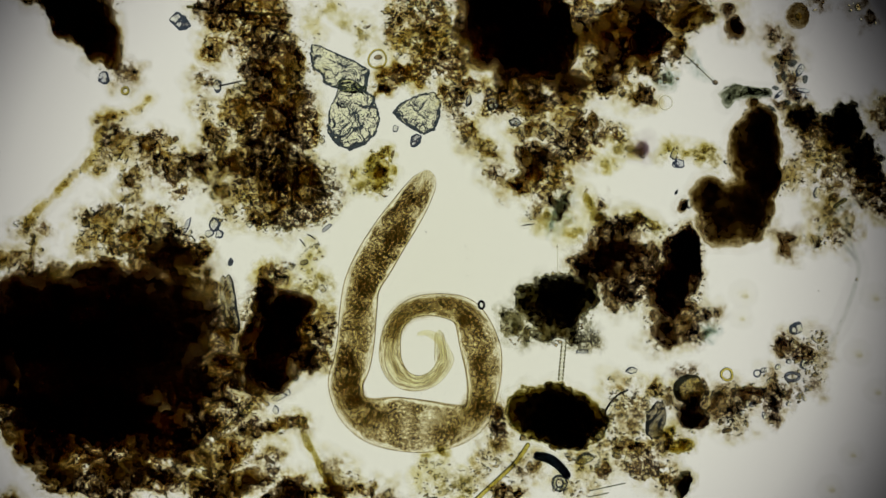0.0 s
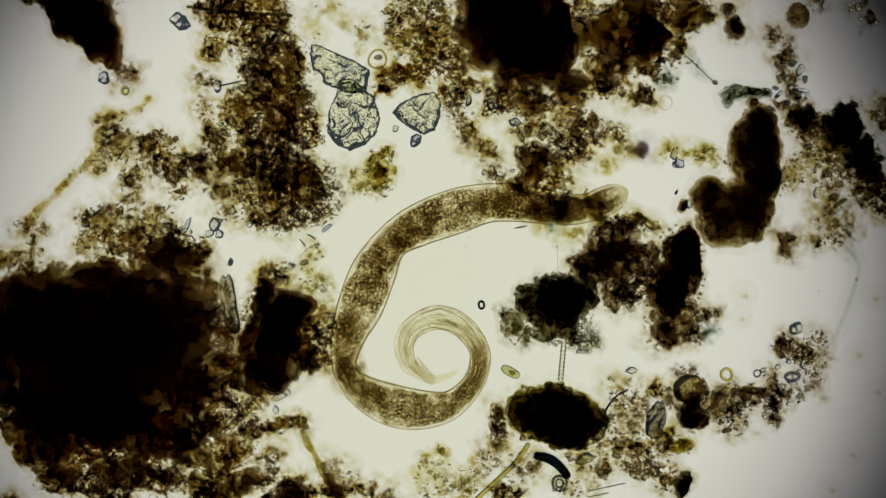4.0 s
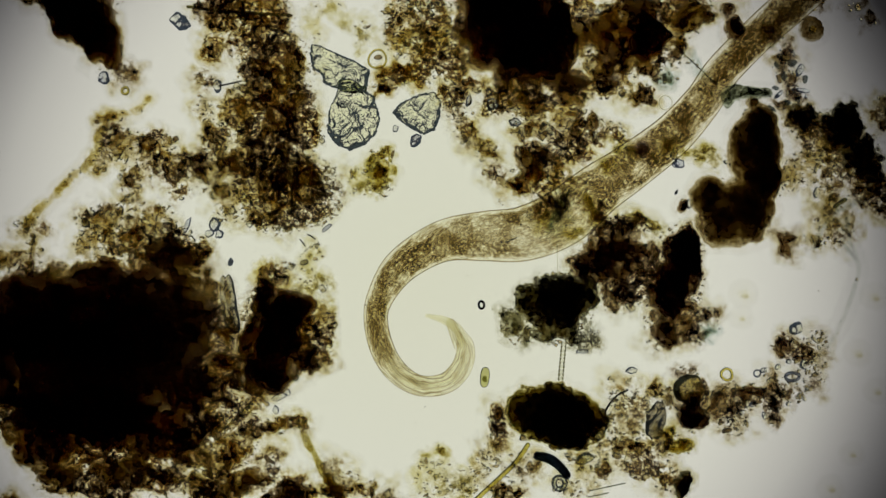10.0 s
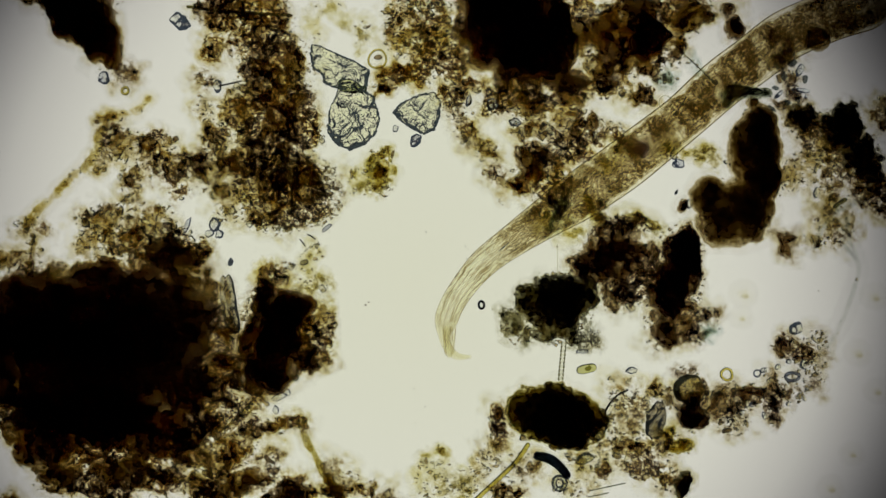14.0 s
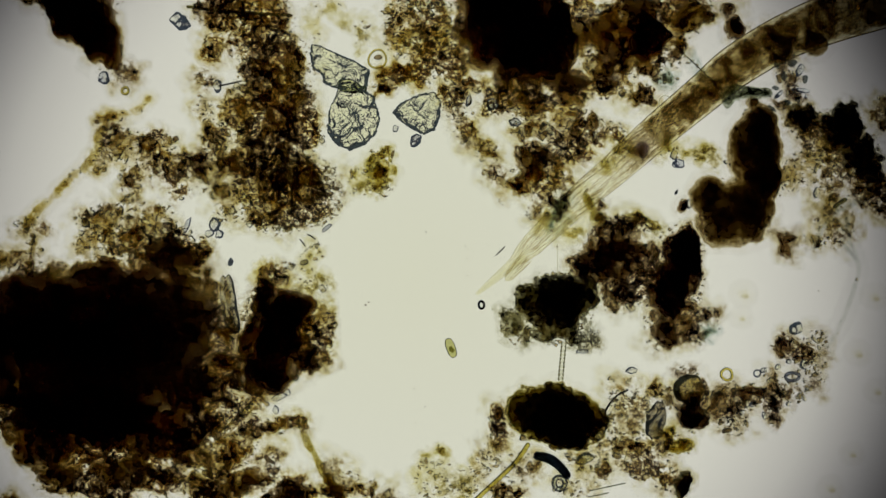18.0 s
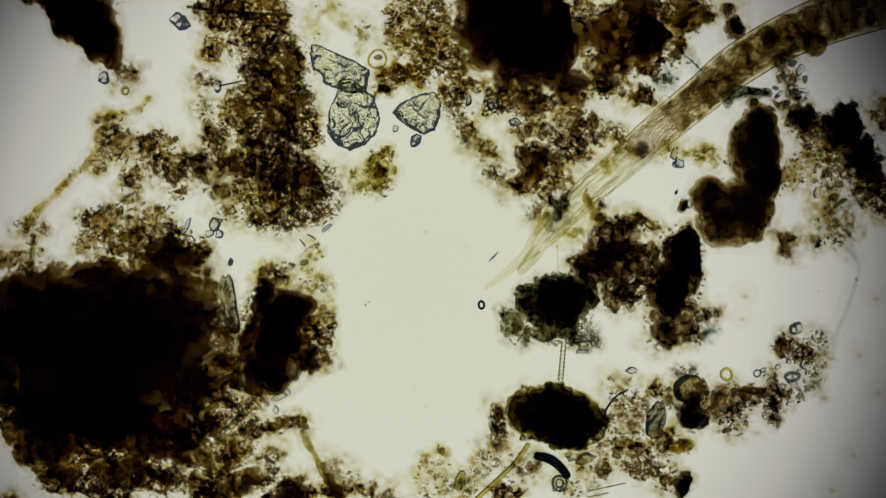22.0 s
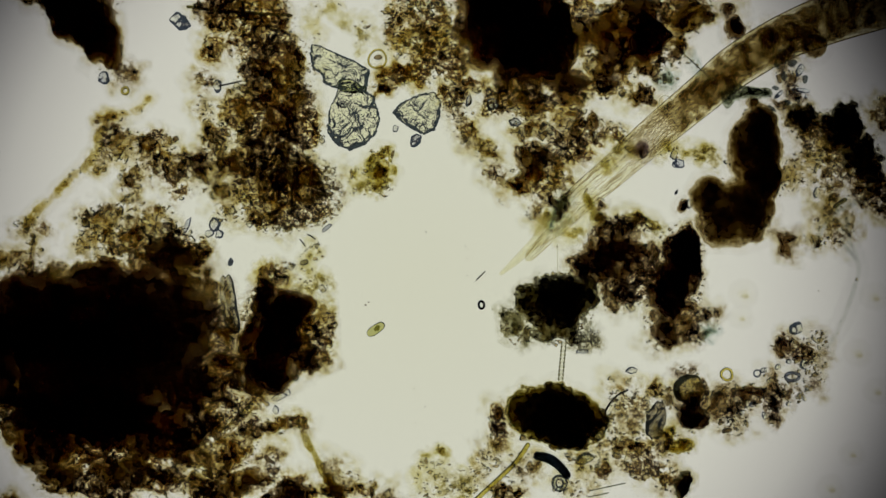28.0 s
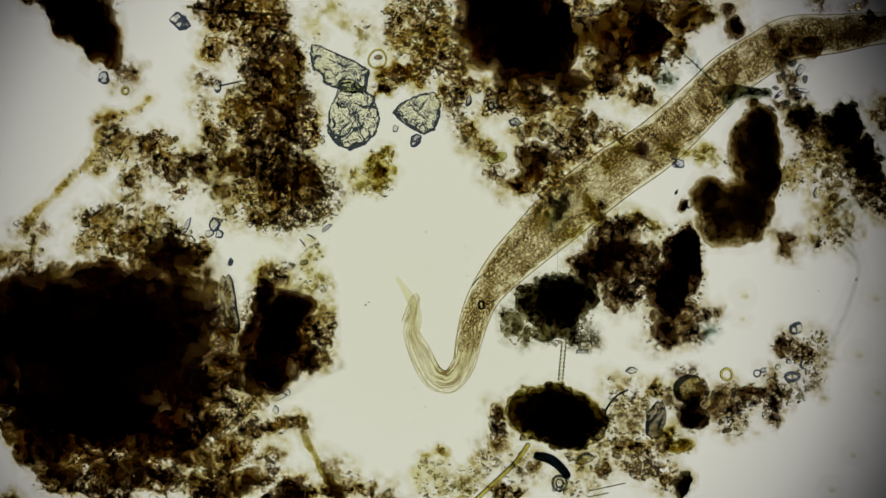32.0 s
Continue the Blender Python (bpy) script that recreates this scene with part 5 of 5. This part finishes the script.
def body_track(marks):
    """Times, places, turns and half breadths of the pieces every half second; between two midlines the body bends, it does not shrink."""
    shapes = [(t, body_places(*line, marks)) for t, line in BODY_LINES]
    rows, last = [], None
    parts = []
    for t, q in shapes:
        p = q[:, :2]
        d = np.diff(p, axis=0)
        ang, size = np.unwrap(np.arctan2(d[:, 1], d[:, 0])), np.hypot(d[:, 0], d[:, 1])
        if last is not None:
            ang += 2 * np.pi * np.round((last[-60] - ang[-60]) / (2 * np.pi))
        last = ang
        parts.append((t, ang, size, p.mean(0), q[:, 2]))
    for one, two in zip(parts, parts[1:]):
        steps = max(1, round((two[0] - one[0]) / 0.5))
        for i in range(steps):
            rows.append(tuple(a + (b - a) * i / steps for a, b in zip(one, two)))
    rows.append(parts[-1])
    track = []
    for t, ang, size, mid, wide in rows:
        p = np.concatenate([[[0, 0]], np.cumsum(np.stack([np.cos(ang), np.sin(ang)], 1) * size[:, None], 0)])
        p += mid - p.mean(0)
        turn = np.concatenate([ang[:1], (ang[1:] + ang[:-1]) / 2, ang[-1:]])
        track.append((t, p, turn, wide))
    return track


def body_pose(here, turn):
    rise = min(max((here[0] - 860) / 190, 0), 1)
    z = 0.004 + 0.09 * rise * rise * (3 - 2 * rise)
    return Matrix.Translation(at(here[0], here[1], z)) @ Matrix.Rotation(-turn, 4, "Z")


def motions():
    track = body_track(np.array([m for m, _, _ in SEGMENTS[::2]]))
    for i, (m, flank, ob) in enumerate(SEGMENTS):
        k, own = i // 2, half_breadth(m)
        free = min(max((m - 88) / 25, 0), 1) * min(max((BODY - 20 - m) / 60, 0), 1)
        walk(ob, [(t, body_pose(p[k], turn[k]) @ pose(0, flank * free * min(max(wide[k] + 1.5 - own, -0.45 * own), 0.5 * own) / 1000, 0)) for t, p, turn, wide in track])
    walk(TOE, [(t, body_pose(p[12], turn[12]) @ pose(0, -0.008, 0)) for t, p, turn, wide in track])

    swim = ((0, 760, 890, -20), (1, 795, 842, -15), (2, 890, 735, -40), (2.6, 948, 662, -20), (3, 932, 678, 5), (3.5, 915, 668, 20), (5.5, 884, 642, 40), (7, 880, 605, 30),
            (8, 862, 598, 60), (9, 865, 615, 80), (10, 858, 668, 95), (11, 852, 690, 85), (12, 851, 686, 60), (13, 892, 658, 8), (13.5, 974, 666, 0), (14, 1038, 653, -12),
            (14.5, 1045, 650, 0), (16.5, 942, 627, 5), (17, 847, 618, 5), (17.5, 786, 597, 15), (18, 798, 616, 70), (18.5, 798, 641, 75), (19, 821, 663, 38), (19.5, 837, 682, 60),
            (20, 851, 703, 75), (20.5, 851, 705, 80), (21, 857, 710, 90), (21.5, 835, 787, 110), (22.5, 800, 868, 100), (24, 717, 864, 65), (24.5, 674, 789, 65), (25, 661, 747, 70),
            (25.5, 618, 648, 60), (27.5, 653, 590, 20), (28, 665, 583, -35), (28.5, 626, 560, 30), (29, 597, 512, 75), (29.5, 616, 460, 120), (30, 655, 420, 130), (30.4, 711, 382, 145),
            (30.8, 773, 350, 155), (31, 805, 323, 160), (32, 880, 280, 160))
    walk(CELL, [(t, Matrix.Translation(at(x, y, .012)) @ pose(0, 0, 0, 0, 0, -a)) for t, x, y, a in swim])
    drift = ((0, 935, 398, -8), (3, 925, 400, -10), (10, 905, 425, -25), (17, 886, 443, -45), (19, 885, 446, -45), (23, 868, 460, -46), (28, 850, 489, -45), (30, 845, 493, -48), (32, 842, 498, -50))
    walk(NEEDLE, [(t, Matrix.Translation(at(x, y, .001)) @ pose(0, 0, 0, 0, 0, -a)) for t, x, y, a in drift])
    shove = ((0, 1411, 29), (7, 1411, 29), (8, 1413, 31), (9, 1421, 38), (10, 1435, 52), (11, 1430, 65), (12, 1438, 62), (13, 1444, 66), (14, 1446, 70), (17, 1443, 76), (19, 1441, 80),
             (23, 1440, 80), (28, 1440, 82), (32, 1434, 84))
    walk(CYST, [(t, Matrix.Translation(at(x, y, .0)) @ pose(0, 0, 0, 0, 0, (t * 3) % 360)) for t, x, y in shove])


motions()
